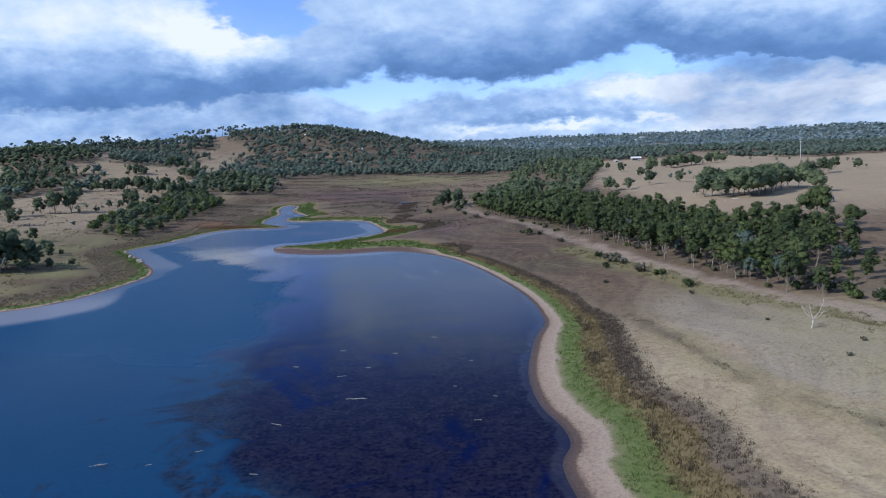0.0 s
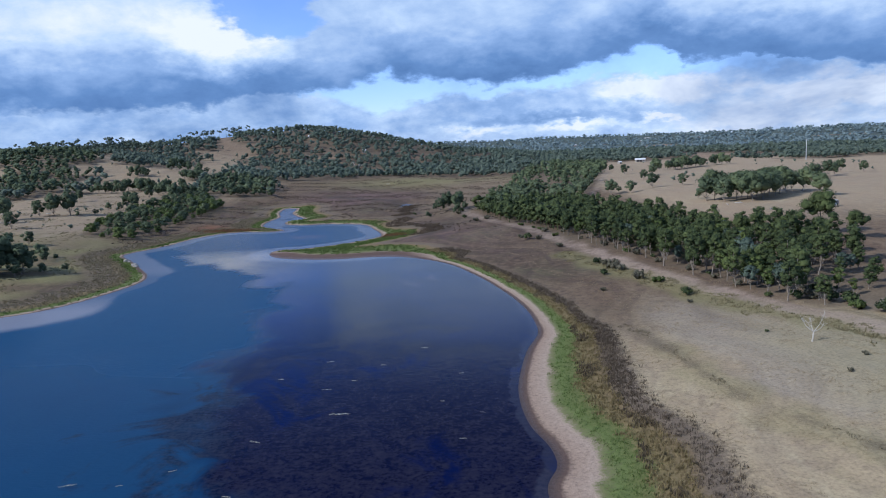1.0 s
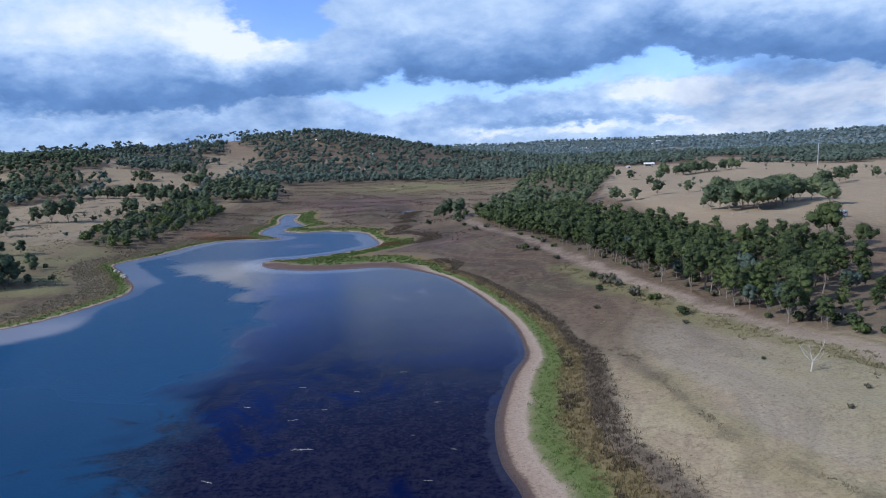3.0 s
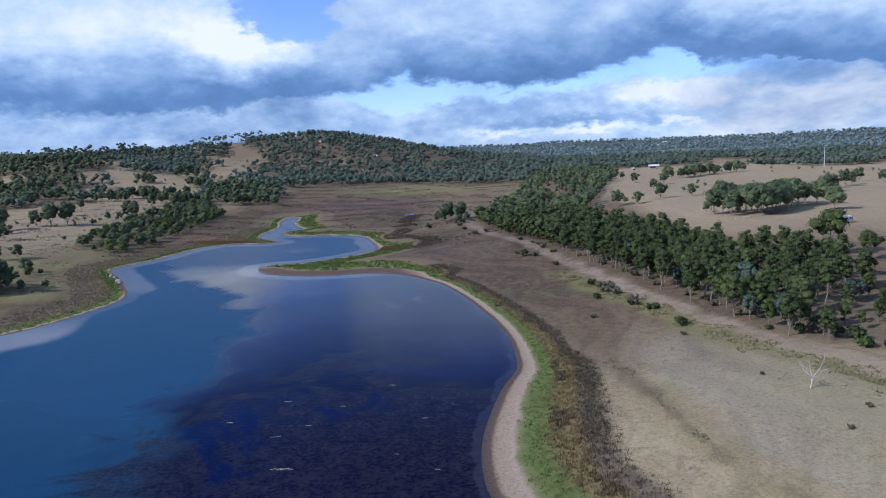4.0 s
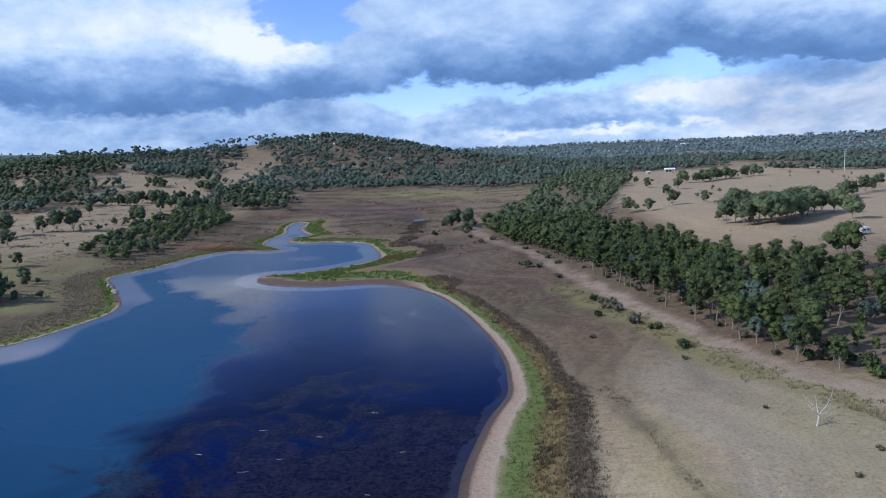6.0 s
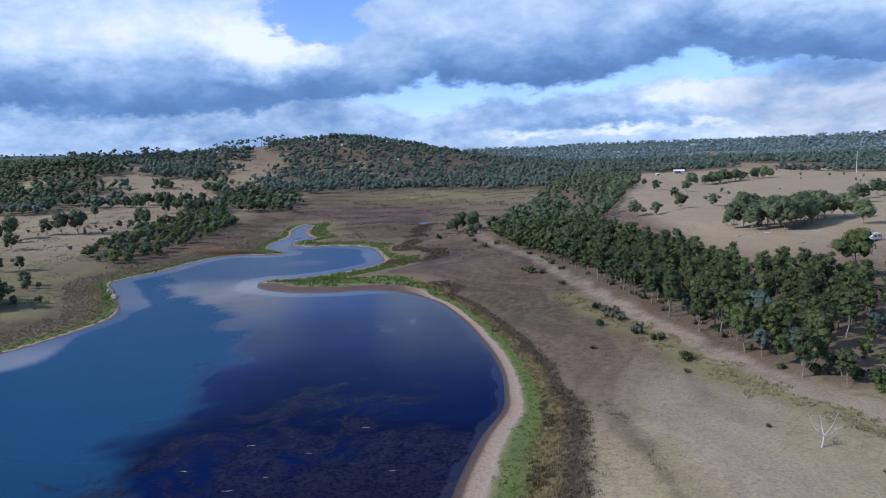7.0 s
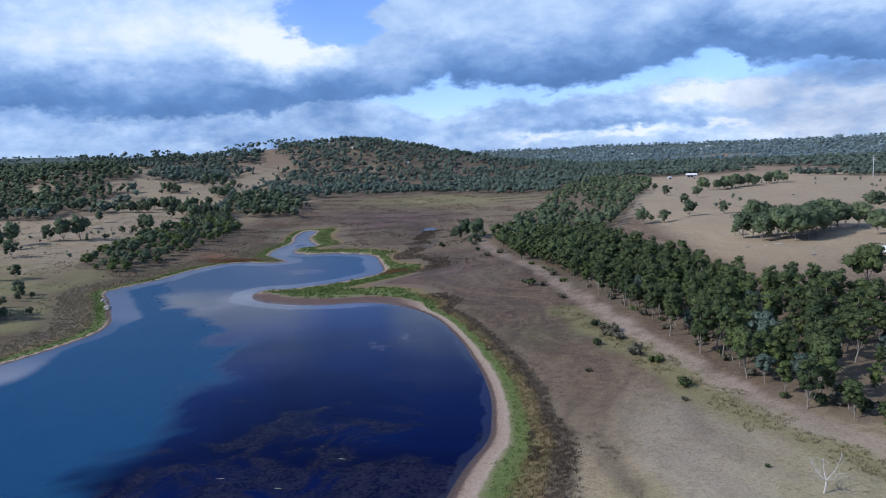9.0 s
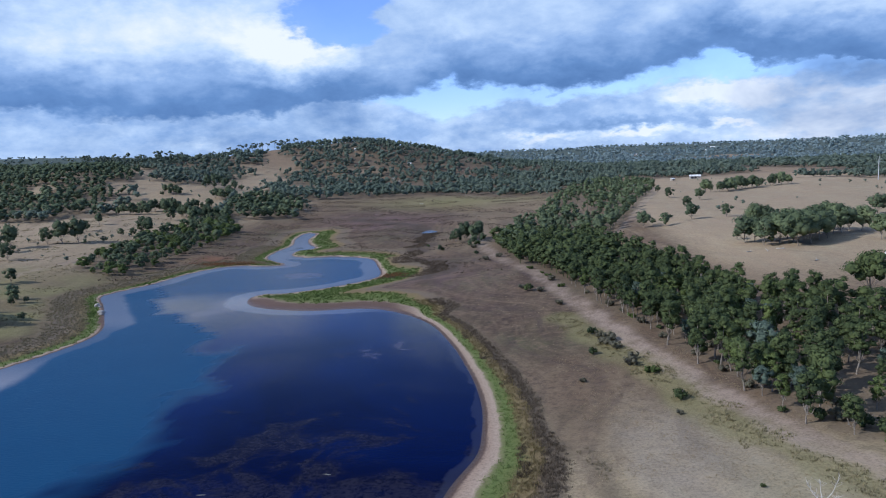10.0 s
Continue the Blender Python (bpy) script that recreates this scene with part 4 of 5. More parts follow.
bank_models = Stand([
    tree_thing("bank_tree", "dense dark-green tree in the thicket on the lake bank", "thicket on the western bank", tree_meshes(21, 8.0, 3.2, 0.06, 11, 36, 0.50, LEAF_OPEN, ICO1)),
    tree_thing("bank_tree", "fresh-green bushy tree in the thicket on the lake bank", "thicket on the western bank", tree_meshes(22, 6.5, 3.0, 0.05, 10, 36, 0.48, LEAF_BRIGHT, ICO1)),
])
for x, y in scatter(rng, BANK_WOOD, 5.2):
    bank_models.plant(rng, x, y, rng.uniform(0.5, 1.0) * (1.2 if y > 440 else 1.0), int(rng.uniform() < 0.45), 0.82)
# copses on the western slope
for cx, cy, rx, ry, n in [(-243, 550, 22, 9, 16), (-210, 528, 17, 8, 14), (-262, 532, 14, 8, 8), (-233, 634, 14, 12, 12), (-300, 764, 14, 14, 10), (-289, 645, 16, 10, 8), (-225, 575, 12, 8, 6), (-262, 700, 22, 14, 8)]:
    for k in range(n):
        a, r = rng.uniform(0, 6.28), math.sqrt(rng.uniform())
        mid_models.plant(rng, cx + rx * r * math.cos(a), cy + ry * r * math.sin(a), rng.uniform(0.75, 1.2), rng.choice([0, 1, 2]))


# ---- woods too far to count ----
def far_templates(seed, blobs, cards, size, low=0.42, high=0.8, stem=True, core=OCTA, round_=0.2, wide=0.2):
    """Small model trees, one metre high, for woods: leafy clumps of radius round_ within wide of the stem."""
    out = []
    r = np.random.RandomState(seed)
    for k in range(8):
        pieces = []
        for b in range(blobs):
            h = low + (high - low) * (b + r.uniform(0.2, 0.8)) / blobs
            a, q = r.uniform(0, 6.283), wide * math.sqrt(r.uniform(0, 1)) * (1.15 - 0.7 * abs(2 * (b + 0.5) / blobs - 0.9))
            c = np.array([q * math.cos(a), q * math.sin(a), h])
            s = round_ * r.uniform(0.8, 1.2)
            away = np.array([math.cos(a) * q / wide, math.sin(a) * q / wide, (h - low) / (high - low) * 1.6 - 0.5]) * 0.6
            for v, f, n in (blob(r, np.zeros(3), s * 0.85, core, 0.16, away), leaf_cards(r, np.zeros(3), s, cards, size, away)):
                pieces.append((c + v * [1, 1, 0.85], f, n))
        if stem:
            v, f = tube([(0, 0, -0.05), (0, 0, 0.6)], [0.018, 0.01], 3)
            pieces.append((v, f, unit(v * [1, 1, 0.0])))
        out.append(join(pieces))
    return out


def woodland(name, label, places, heights, templates, leaf, seed, flat=1.0):
    """Many trees in one mesh."""
    r = np.random.RandomState(seed)
    z = ground_height(places[:, 0], places[:, 1])
    pick, turn = r.randint(len(templates), size=len(places)), r.uniform(0, 6.283, len(places))
    verts, faces, normals, base = [], [], [], 0
    for k, (v, f, nrm) in enumerate(templates):
        ids = np.where(pick == k)[0]
        if not len(ids):
            continue
        c, s, h = np.cos(turn[ids])[:, None], np.sin(turn[ids])[:, None], heights[ids][:, None]
        wide = h * r.uniform(0.85, 1.25, (len(ids), 1)) * flat
        x = (v[:, 0] * c - v[:, 1] * s) * wide + places[ids, 0][:, None]
        y = (v[:, 0] * s + v[:, 1] * c) * wide + places[ids, 1][:, None]
        zz = v[:, 2] * h + z[ids][:, None]
        verts.append(np.stack([x, y, zz], -1).reshape(-1, 3))
        normals.append(np.stack([nrm[:, 0] * c - nrm[:, 1] * s, nrm[:, 0] * s + nrm[:, 1] * c, nrm[:, 2] + 0 * c], -1).reshape(-1, 3))
        faces.append((f[None] + (np.arange(len(ids)) * len(v))[:, None, None]).reshape(-1, 3) + base)
        base += len(ids) * len(v)
    me = mesh_from(name, np.concatenate(verts), np.concatenate(faces), [leaf], normals=np.concatenate(normals))
    return tagged(new(name, me), label, "woodland", kind="stuff")


def sector(rng, near, far, spacing, grow=1.0, ahead=(-40, 36)):
    """Places spread over a fan seen from the lake, spacing (radial, across) in metres at 1000 m, which grows with distance."""
    r, rows = near, []
    while r < far:
        k = (r / 1000.0) ** grow
        n = int(r * math.radians(ahead[1] - ahead[0]) / (spacing[1] * k))
        a = np.radians(rng.uniform(ahead[0], ahead[1], n))
        rad = r + rng.uniform(-0.5, 0.5, n) * spacing[0] * k
        rows.append(np.stack([14 + rad * np.sin(a), 10 + rad * np.cos(a)], 1))
        r += spacing[0] * k
    return np.concatenate(rows)


rng = np.random.RandomState(7)
p = np.array(BACK)
woodland("grove_back", "close grey-green eucalyptus trees at the back of the grove", p, rng.uniform(4.6, 10.2, len(p)), far_templates(9, 9, 14, 0.05, 0.22, 0.9, round_=0.14, wide=0.24), LEAF, 6, 1.15)
p = sector(rng, 470, 1450, (8.6, 7.8), 0.5)
p = p[wooded(p[:, 0], p[:, 1])]
p = p[(waves(p[:, 0], p[:, 1], 45, 31) > -0.85) & (waves(p[:, 0] * 0.6, p[:, 1], 26, 34) > np.where((p[:, 1] > 760) & (p[:, 0] < 60), -0.55, -0.9))]
p = p[~inside(p[:, 0], p[:, 1], WEST_WOOD) & ~inside(p[:, 0], p[:, 1], FOOT_WOOD)]
p = p[(p[:, 0] > -330) | (p[:, 1] > 1090) | (waves(p[:, 0] * 0.45, p[:, 1], 75, 35) > -1.0)]
big = waves(p[:, 0], p[:, 1], 60, 36)
woodland("hill_woodland", "open grey-green eucalyptus woodland on the hillsides", p, rng.uniform(5.0, 9.5, len(p)) * (1 + 0.14 * big) * (1 + 0.15 * smooth(900, 1050, p[:, 1])), far_templates(3, 4, 6, 0.105, 0.34, 0.84, False, round_=0.21, wide=0.30), LEAF_FAR_HAZED, 1, 1.25)
p = np.concatenate([scatter(rng, WEST_WOOD, 6.3), scatter(rng, FOOT_WOOD, 6.0)])
p = p[(np.abs(np.degrees(np.arctan2(p[:, 0] - 14, p[:, 1] - 10))) < 43) & (waves(p[:, 0], p[:, 1], 40, 37) > -0.8) & wooded(p[:, 0], p[:, 1])]
woodland("slope_woodland", "dense dark-green eucalyptus trees on the western slope", p, rng.uniform(6.5, 11.0, len(p)), far_templates(23, 5, 7, 0.085, 0.26, 0.84, False, round_=0.2, wide=0.28), LEAF_OPEN, 21, 1.2)
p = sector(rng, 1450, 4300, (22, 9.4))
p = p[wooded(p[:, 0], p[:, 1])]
# leaf colour here carries painted distance haze
woodland("distant_woodland", "unbroken woodland on the distant ranges, tinted blue-green for haze", p, rng.uniform(8, 13, len(p)) * np.clip(np.hypot(*p.T) / 1900, 1, 1.5), far_templates(4, 2, 5, 0.17, 0.16, 0.55, False, OCTA, 0.25, 0.22), LEAF_DISTANT_HAZED, 2, 1.35)
p = scatter(rng, PLANTATION, 5.6)
p = p[(waves(p[:, 0], p[:, 1], 26, 33) > -0.55)]
close = p[:, 1] < 455
woodland("grove_back", "close grey-green eucalyptus trees north of the grove", p[close], rng.uniform(5.5, 10.0, close.sum()), far_templates(19, 9, 12, 0.055, 0.36, 0.9, round_=0.145, wide=0.24), LEAF_OPEN, 16, 1.15)
p = p[~close]
fresh = rng.uniform(size=len(p)) < 0.4 + 0.4 * smooth(420, 560, p[:, 1])
woodland("plantation", "dense fresh-green young trees in a narrow block", p[fresh], rng.uniform(4.0, 9.5, fresh.sum()), far_templates(5, 6, 9, 0.07, 0.36, 0.86, round_=0.16, wide=0.25), LEAF_FRESH, 3, 1.2)
woodland("plantation", "dense grey-green young trees in a narrow block", p[~fresh], rng.uniform(4.5, 10.5, (~fresh).sum()), far_templates(15, 6, 9, 0.07, 0.36, 0.86, round_=0.16, wide=0.25), LEAF_FRESH, 13, 1.2)
# single trees over the open slopes and along the ridge
slopes = np.array([(-330, 500), (-170, 540), (-230, 800), (-300, 1000), (-360, 1190), (-600, 1200), (-560, 960), (-380, 800), (-330, 680)], float)
p = scatter(rng, slopes, 22.0)
p = p[rng.uniform(size=len(p)) < 0.6]
high = np.concatenate([rng.normal(size=(34, 2)) * [90, 24] + [-560, 985], rng.normal(size=(30, 2)) * [52, 16] + [-470, 925], rng.normal(size=(26, 2)) * [40, 14] + [-430, 1190], rng.normal(size=(16, 2)) * [48, 18] + [-475, 1010]])
woodland("ridge_trees", "tall spreading eucalyptus trees along the ridge", high, rng.uniform(11, 19, len(high)), far_templates(16, 5, 9, 0.07, 0.66, 0.9, round_=0.1, wide=0.3), LEAF_FAR_HAZED, 14)
woodland("ridge_trees", "scattered grey-green eucalyptus trees on dry slopes", p, rng.uniform(3, 8, len(p)), far_templates(6, 5, 8, 0.09, 0.35, 0.88, round_=0.16, wide=0.25), LEAF_FAR_HAZED, 4)
p = rng.uniform((-330, 330), (-180, 520), (40, 2))
p = np.concatenate([p, rng.uniform((90, 420), (330, 850), (60, 2))])
woodland("pasture_saplings", "low shrubs and saplings dotted over dry pasture", p, rng.uniform(1.2, 4.0, len(p)), far_templates(8, 4, 8, 0.11, 0.3, 0.8), LEAF_FAR_HAZED, 5, 1.3)


# ---- grasses and reeds ----
def tufts(name, label, places, heights, leaf, seed, blades=5, width=0.09, splay=0.45):
    """Many tufts of a few blades each, in one mesh."""
    r = np.random.RandomState(seed)
    n = len(places)
    z = ground_height(places[:, 0], places[:, 1])
    a = r.uniform(0, 6.283, (n, blades))
    h = heights[:, None] * r.uniform(0.6, 1.15, (n, blades))
    root = np.stack([places[:, 0][:, None] + r.normal(size=(n, blades)) * 0.22, places[:, 1][:, None] + r.normal(size=(n, blades)) * 0.22, np.repeat(z[:, None] - 0.04, blades, 1)], -1)
    out = np.stack([np.cos(a), np.sin(a), 0 * a], -1)
    side = np.stack([-np.sin(a), np.cos(a), 0 * a], -1) * (width * r.uniform(0.6, 1.5, (n, blades)))[..., None]
    tip = root + out * (h * splay * r.uniform(0.2, 1.3, (n, blades)))[..., None]
    tip[..., 2] += h
    v = np.stack([root - side, root + side, tip], 2).reshape(-1, 3)
    me = mesh_from(name, v, np.arange(len(v)).reshape(-1, 3), [leaf])
    return tagged(new(name, me), label, "grass", kind="stuff")


def belt_places(rng, lo, hi, count, first, last):
    """Places whose shore belt lies between first and last."""
    p = rng.uniform(lo, hi, (count, 2))
    d = shore_distance(p[:, 0], p[:, 1])
    b = belt_value(p[:, 0], p[:, 1], d) + 0.35 * waves(p[:, 0], p[:, 1], 6, 41) * 0.5
    keep = (d > 0.5) & (b > first) & (b < last)
    return p[keep]


MARSH_LEAF = leaf_material("dull_marsh_rushes", (0.066, 0.050, 0.040), (0.17, 0.13, 0.09))
RUST = leaf_material("rust_red_sedge", (0.16, 0.075, 0.04), (0.36, 0.18, 0.085))
rng = np.random.RandomState(77)
p = belt_places(rng, (-10, 62), (48, 260), 70000, 3.8, 5.5)
b = belt_value(p[:, 0], p[:, 1], shore_distance(p[:, 0], p[:, 1]))
p = p[rng.uniform(size=len(p)) < smooth(3.75, 4.2, b) * smooth(5.4, 4.5, b) * (0.4 + 0.6 * smooth(84, 112, p[:, 1]))]
tufts("brown_reeds", "tall dead-brown reeds in a belt behind the shore", p, rng.uniform(0.15, 0.6, len(p)), REED, 1, 9, 0.05, 0.7)
p = belt_places(rng, (-10, 62), (46, 260), 40000, 3.0, 4.0)
q = p[waves(p[:, 0], p[:, 1] * 0.6, 7, 49) > 0.35]
tufts("rust_clumps", "dark rust-brown clumps among the ochre sedge", q, rng.uniform(0.3, 0.7, len(q)), REED, 25, 8, 0.06, 0.6)
tufts("ochre_sedge", "ochre and rust-brown sedge along the shore", p, rng.uniform(0.25, 0.6, len(p)), OCHRE, 2, 7, 0.07, 0.5)
p = belt_places(rng, (-75, 62), (36, 320), 90000, 2.15, 3.1)
tufts("green_sedge", "fresh green sedge behind the sandy shore", p, rng.uniform(0.1, 0.32, len(p)), SEDGE, 3, 8, 0.05, 0.8)
p = belt_places(rng, (-150, 150), (-90, 420), 40000, 2.9, 5.2)
tufts("bank_reeds", "grey-brown reeds and sedge on the western bank", p, rng.uniform(0.2, 0.55, len(p)), BANK_LEAF, 4, 6, 0.09, 0.7)
p = belt_places(rng, (-170, 140), (-90, 420), 30000, 1.9, 2.95)
tufts("bank_sedge", "dark green sedge along the western waterline", p, rng.uniform(0.2, 0.6, len(p)), SEDGE, 24, 6, 0.09, 0.5)
p = belt_places(rng, (-130, 240), (0, 500), 26000, 2.1, 3.2)
tufts("marsh_sedge", "low green sedge round the creek mouth", p, rng.uniform(0.25, 0.6, len(p)), SEDGE, 5, 5, 0.2, 0.6)
p = rng.normal(size=(900, 2)) * [7, 2.5] + [-112, 354]
p = p[shore_distance(p[:, 0], p[:, 1]) > 2.5]
tufts("rust_sedge", "rust-red sedge patch on the western bank", p, rng.uniform(0.25, 0.6, len(p)), RUST, 15, 5, 0.16, 0.5)
p = rng.normal(size=(500, 2)) * [4, 3] + [-27, 312]
p = p[shore_distance(p[:, 0], p[:, 1]) > 2]
tufts("rust_sedge", "rust-red sedge patch at the bay corner", p, rng.uniform(0.25, 0.6, len(p)), RUST, 16, 5, 0.14, 0.5)
p = np.concatenate([rng.uniform((20, 64), (82, 190), (15000, 2)), rng.uniform((10, 190), (66, 330), (2500, 2))])
p = p[(shore_distance(p[:, 0], p[:, 1]) > 18) & (line_distance(p[:, 0], p[:, 1], TRACK) > 3.2) & ~inside(p[:, 0], p[:, 1], GROVE) & (waves(p[:, 0], p[:, 1], 17, 43) > -0.25)]
tufts("dry_grass", "pale dry grass tufts over the lake flat", p, rng.uniform(0.06, 0.2, len(p)), STRAW, 6, 6, 0.06, 1.1)
p = rng.uniform((30, 70), (80, 230), (16000, 2))
dv, ds = line_distance(p[:, 0], p[:, 1], VERGE), line_distance(p[:, 0], p[:, 1], SWALE)
q = p[(dv < 2.6 + 2.4 * waves(p[:, 0], p[:, 1], 9, 44))]
tufts("verge_grass", "rank yellow-green grass beside the dirt track", q, rng.uniform(0.15, 0.5, len(q)), VERGE_LEAF, 7, 7, 0.08, 0.6)
q = p[(ds < 0.9 + 0.9 * waves(p[:, 0], p[:, 1], 7, 45) - 0.9 * smooth(126, 112, p[:, 1]))]
tufts("swale_rushes", "dark brown rushes in a shallow drain", q, rng.uniform(0.12, 0.36, len(q)), BANK_LEAF, 8, 8, 0.06, 0.7)
p = rng.uniform((-60, 270), (30, 460), (22000, 2))
p = p[(line_distance(p[:, 0], p[:, 1], MEANDER) < 4 + 3 * waves(p[:, 0], p[:, 1], 20, 46)) & (shore_distance(p[:, 0], p[:, 1]) > 3)]
tufts("meander_rushes", "dark rushes along an old dry channel", p, rng.uniform(0.3, 0.8, len(p)), MARSH_LEAF, 9, 5, 0.16, 0.4)

p = rng.uniform((-300, 190), (-125, 520), (16000, 2))
p = p[(shore_distance(p[:, 0], p[:, 1]) > 6) & ~inside(p[:, 0], p[:, 1], WEST_WOOD) & (waves(p[:, 0], p[:, 1], 22, 48) > 0.15)]
tufts("meadow_tussocks", "olive and straw tussocks over the western pasture", p, rng.uniform(0.2, 0.6, len(p)), VERGE_LEAF, 17, 6, 0.10, 0.7)
p = rng.uniform((-150, 300), (60, 720), (26000, 2))
p = p[(shore_distance(p[:, 0], p[:, 1]) > 7) & ~wooded(p[:, 0], p[:, 1]) & ~inside(p[:, 0], p[:, 1], GROVE) & ~inside(p[:, 0], p[:, 1], PLANTATION) & (line_distance(p[:, 0], p[:, 1], TRACK) > 4) & (waves(p[:, 0], p[:, 1], 35, 47) > 0.1)]
tufts("marsh_tussocks", "brown tussocks scattered over the marshy basin", p, rng.uniform(0.2, 0.6, len(p)), MARSH_LEAF, 10, 6, 0.13, 0.7)


# ---- shrubs, dead trees ----
def shrub_mesh(seed, radius, height, clumps, cards, size, leaf):
    r = np.random.RandomState(seed)
    pieces = []
    for k in range(clumps):
        a, q = r.uniform(0, 6.283), radius * math.sqrt(r.uniform(0, 0.6))
        c = np.array([q * math.cos(a), q * math.sin(a), height * r.uniform(0.25, 0.7)])
        s = radius * r.uniform(0.32, 0.5)
        pieces.append(blob(r, c, s * 0.7, ICO1, 0.2))
        pieces.append(leaf_cards(r, c, s, cards, size))
    v, f, n = join(pieces)
    return mesh_from("foliage", v, f, [leaf], normals=n)


def stems_mesh(seed, radius, height, count):
    r = np.random.RandomState(seed)
    pieces = []
    for k in range(count):
        a, q = r.uniform(0, 6.283), radius * r.uniform(0.3, 0.9)
        tip = np.array([q * math.cos(a), q * math.sin(a), height * r.uniform(0.6, 1.0)])
        pieces.append(tube([(0, 0, -0.1), tip * [0.35, 0.35, 0.5], tip], [0.05, 0.035, 0.012], 4))
    v, f = join(pieces)
    return mesh_from("stems", v, f, [BARK], True)


def shrub_thing(name, label, group, seed, radius, height, leaf, cards=26, size=0.22, clumps=9):
    root = tagged(new(name), label, "shrub", group)
    for part_name, me in (("stems", stems_mesh(seed, radius, height, 9)), ("foliage", shrub_mesh(seed, radius, height, clumps, cards, size, leaf))):
        new(part_name, me).parent = root
    return root


shrubs = Stand([
    shrub_thing("green_shrub", "rounded dark-green shrub on the dry flat", "shrubs by the track", 51, 1.5, 1.9, LEAF),
    shrub_thing("scrubby_shrub", "grey-brown half-bare shrub beside the dirt track", "shrubs by the track", 52, 1.6, 1.5, LEAF_SCRUB, 18, 0.2),
    shrub_thing("green_shrub", "low fresh-green shrub on the dry flat", "shrubs by the track", 53, 1.3, 1.1, LEAF_BRIGHT),
])
rng = np.random.RandomState(5)
for x, y, s, k in [(55.3, 159.5, 1.1, 0), (44.5, 206, 1.0, 0), (43, 190, 0.9, 0), (46.5, 196, 1.2, 1), (48, 193, 1.1, 1), (49.5, 180, 1.2, 1), (50.5, 184, 1.0, 1), (53, 174, 1.1, 2), (48, 199, 1.3, 1), (46, 203, 0.9, 1),
                   (30, 260, 1.3, 0), (33, 258, 1.0, 1), (27, 264, 0.9, 1), (60, 101, 0.35, 1), (58, 124, 0.3, 0), (66, 108, 0.4, 1), (53.5, 152, 0.5, 1),
                   (-11, 371, 1.0, 0), (4, 372, 1.2, 1), (5, 382, 1.4, 0), (12, 330, 1.1, 1), (7, 350, 1.0, 0), (-20, 388, 0.8, 0), (73.5, 146.5, 1.1, 0), (76.5, 146, 1.2, 1), (79, 143, 1.3, 0), (81, 140, 1.4, 0), (80, 150, 1.1, 0),
                   (69.5, 149.5, 0.6, 0), (68, 162, 0.9, 1), (64, 183, 0.9, 1), (80, 135, 1.3, 2), (83, 131, 1.5, 0), (66, 172, 0.8, 1), (60, 198, 0.8, 1), (57, 212, 1.0, 1), (18, 335, 1.2, 1), (38, 240, 0.9, 1), (39, 172, 0.6, 1)]:
    shrubs.plant(rng, x, y, s, k)
under = scatter(rng, GROVE, 6.6)
for x, y in under[under[:, 1] < 300]:
    shrubs.plant(rng, x, y, rng.uniform(0.5, 1.1), rng.choice([0, 1, 1, 2]))


def dead_tree(name, label, x, y, height, seed, group=""):
    """A bare bleached tree: a leaning trunk with forked limbs."""
    r = np.random.RandomState(seed)
    root = tagged(new(name), label, "dead tree", group)
    root.matrix_basis = pose(x, y, level_at(x, y))
    fork = np.array([0.05, 0, 0.38]) * height
    v, f = tube([(0, 0, -0.3), fork * 0.5 + [0.02 * height, 0, 0], fork], [0.034 * height, 0.028 * height, 0.024 * height], 7)
    new("trunk", mesh_from("trunk", v, f, [DEADWOOD], True)).parent = root
    for k in range(5):
        a = k * 1.26 + r.uniform(-0.3, 0.3)
        tip = fork + np.array([math.cos(a) * 0.42, math.sin(a) * 0.42, r.uniform(0.3, 0.62)]) * height
        knee = fork * 0.5 + tip * 0.5 + np.array([math.cos(a), math.sin(a), -0.6]) * 0.06 * height
        twigs = []
        limb_mesh = tube([fork * 0.96, knee, tip], [0.017 * height, 0.011 * height, 0.003 * height], 6)
        for j in range(9):
            s = r.uniform(0.35, 0.95)
            start = knee * (1 - s) + tip * s
            twig = start + (r.normal(size=3) * [0.1, 0.1, 0.05] + [0.05 * math.cos(a), 0.05 * math.sin(a), 0.12]) * height
            twigs.append(tube([start, (start + twig) / 2 + r.normal(size=3) * 0.012 * height, twig], [0.006 * height, 0.0045 * height, 0.002 * height], 4))
        limb = new("limb", mesh_from("limb", *limb_mesh, [DEADWOOD], True))
        limb.parent = root
        new("twigs", mesh_from("twigs", *join(twigs), [DEADWOOD], True)).parent = limb
    return root


dead_tree("dead_tree", "bleached bare dead tree forking low on the dry flat", 61.8, 116, 4.4, 8)
dead_tree("dead_tree", "bare grey dead tree among the western pasture trees", -141, 213, 6.0, 9)
dead_tree("dead_tree", "pale bare dead tree on the wooded hillside", -118, 860, 13.0, 10)


def fallen_log(x, y, length, turn):
    v, f = tube([(-length / 2, 0, 0.16), (0, 0.1, 0.2), (length / 2, 0, 0.15)], [0.2, 0.17, 0.09], 7)
    pieces = [(v, f), tube([(length * 0.1, 0.05, 0.2), (length * 0.3, 0.5, 0.5), (length * 0.38, 0.8, 0.9)], [0.09, 0.06, 0.02], 5)]
    ob = new("fallen_log", mesh_from("fallen_log", *join(pieces), [DEADWOOD], True))
    ob.matrix_basis = pose(x, y, level_at(x, y) - 0.05, 0, 0, turn)
    tagged(ob, "bleached fallen log lying in dry pasture", "log", "fallen logs")


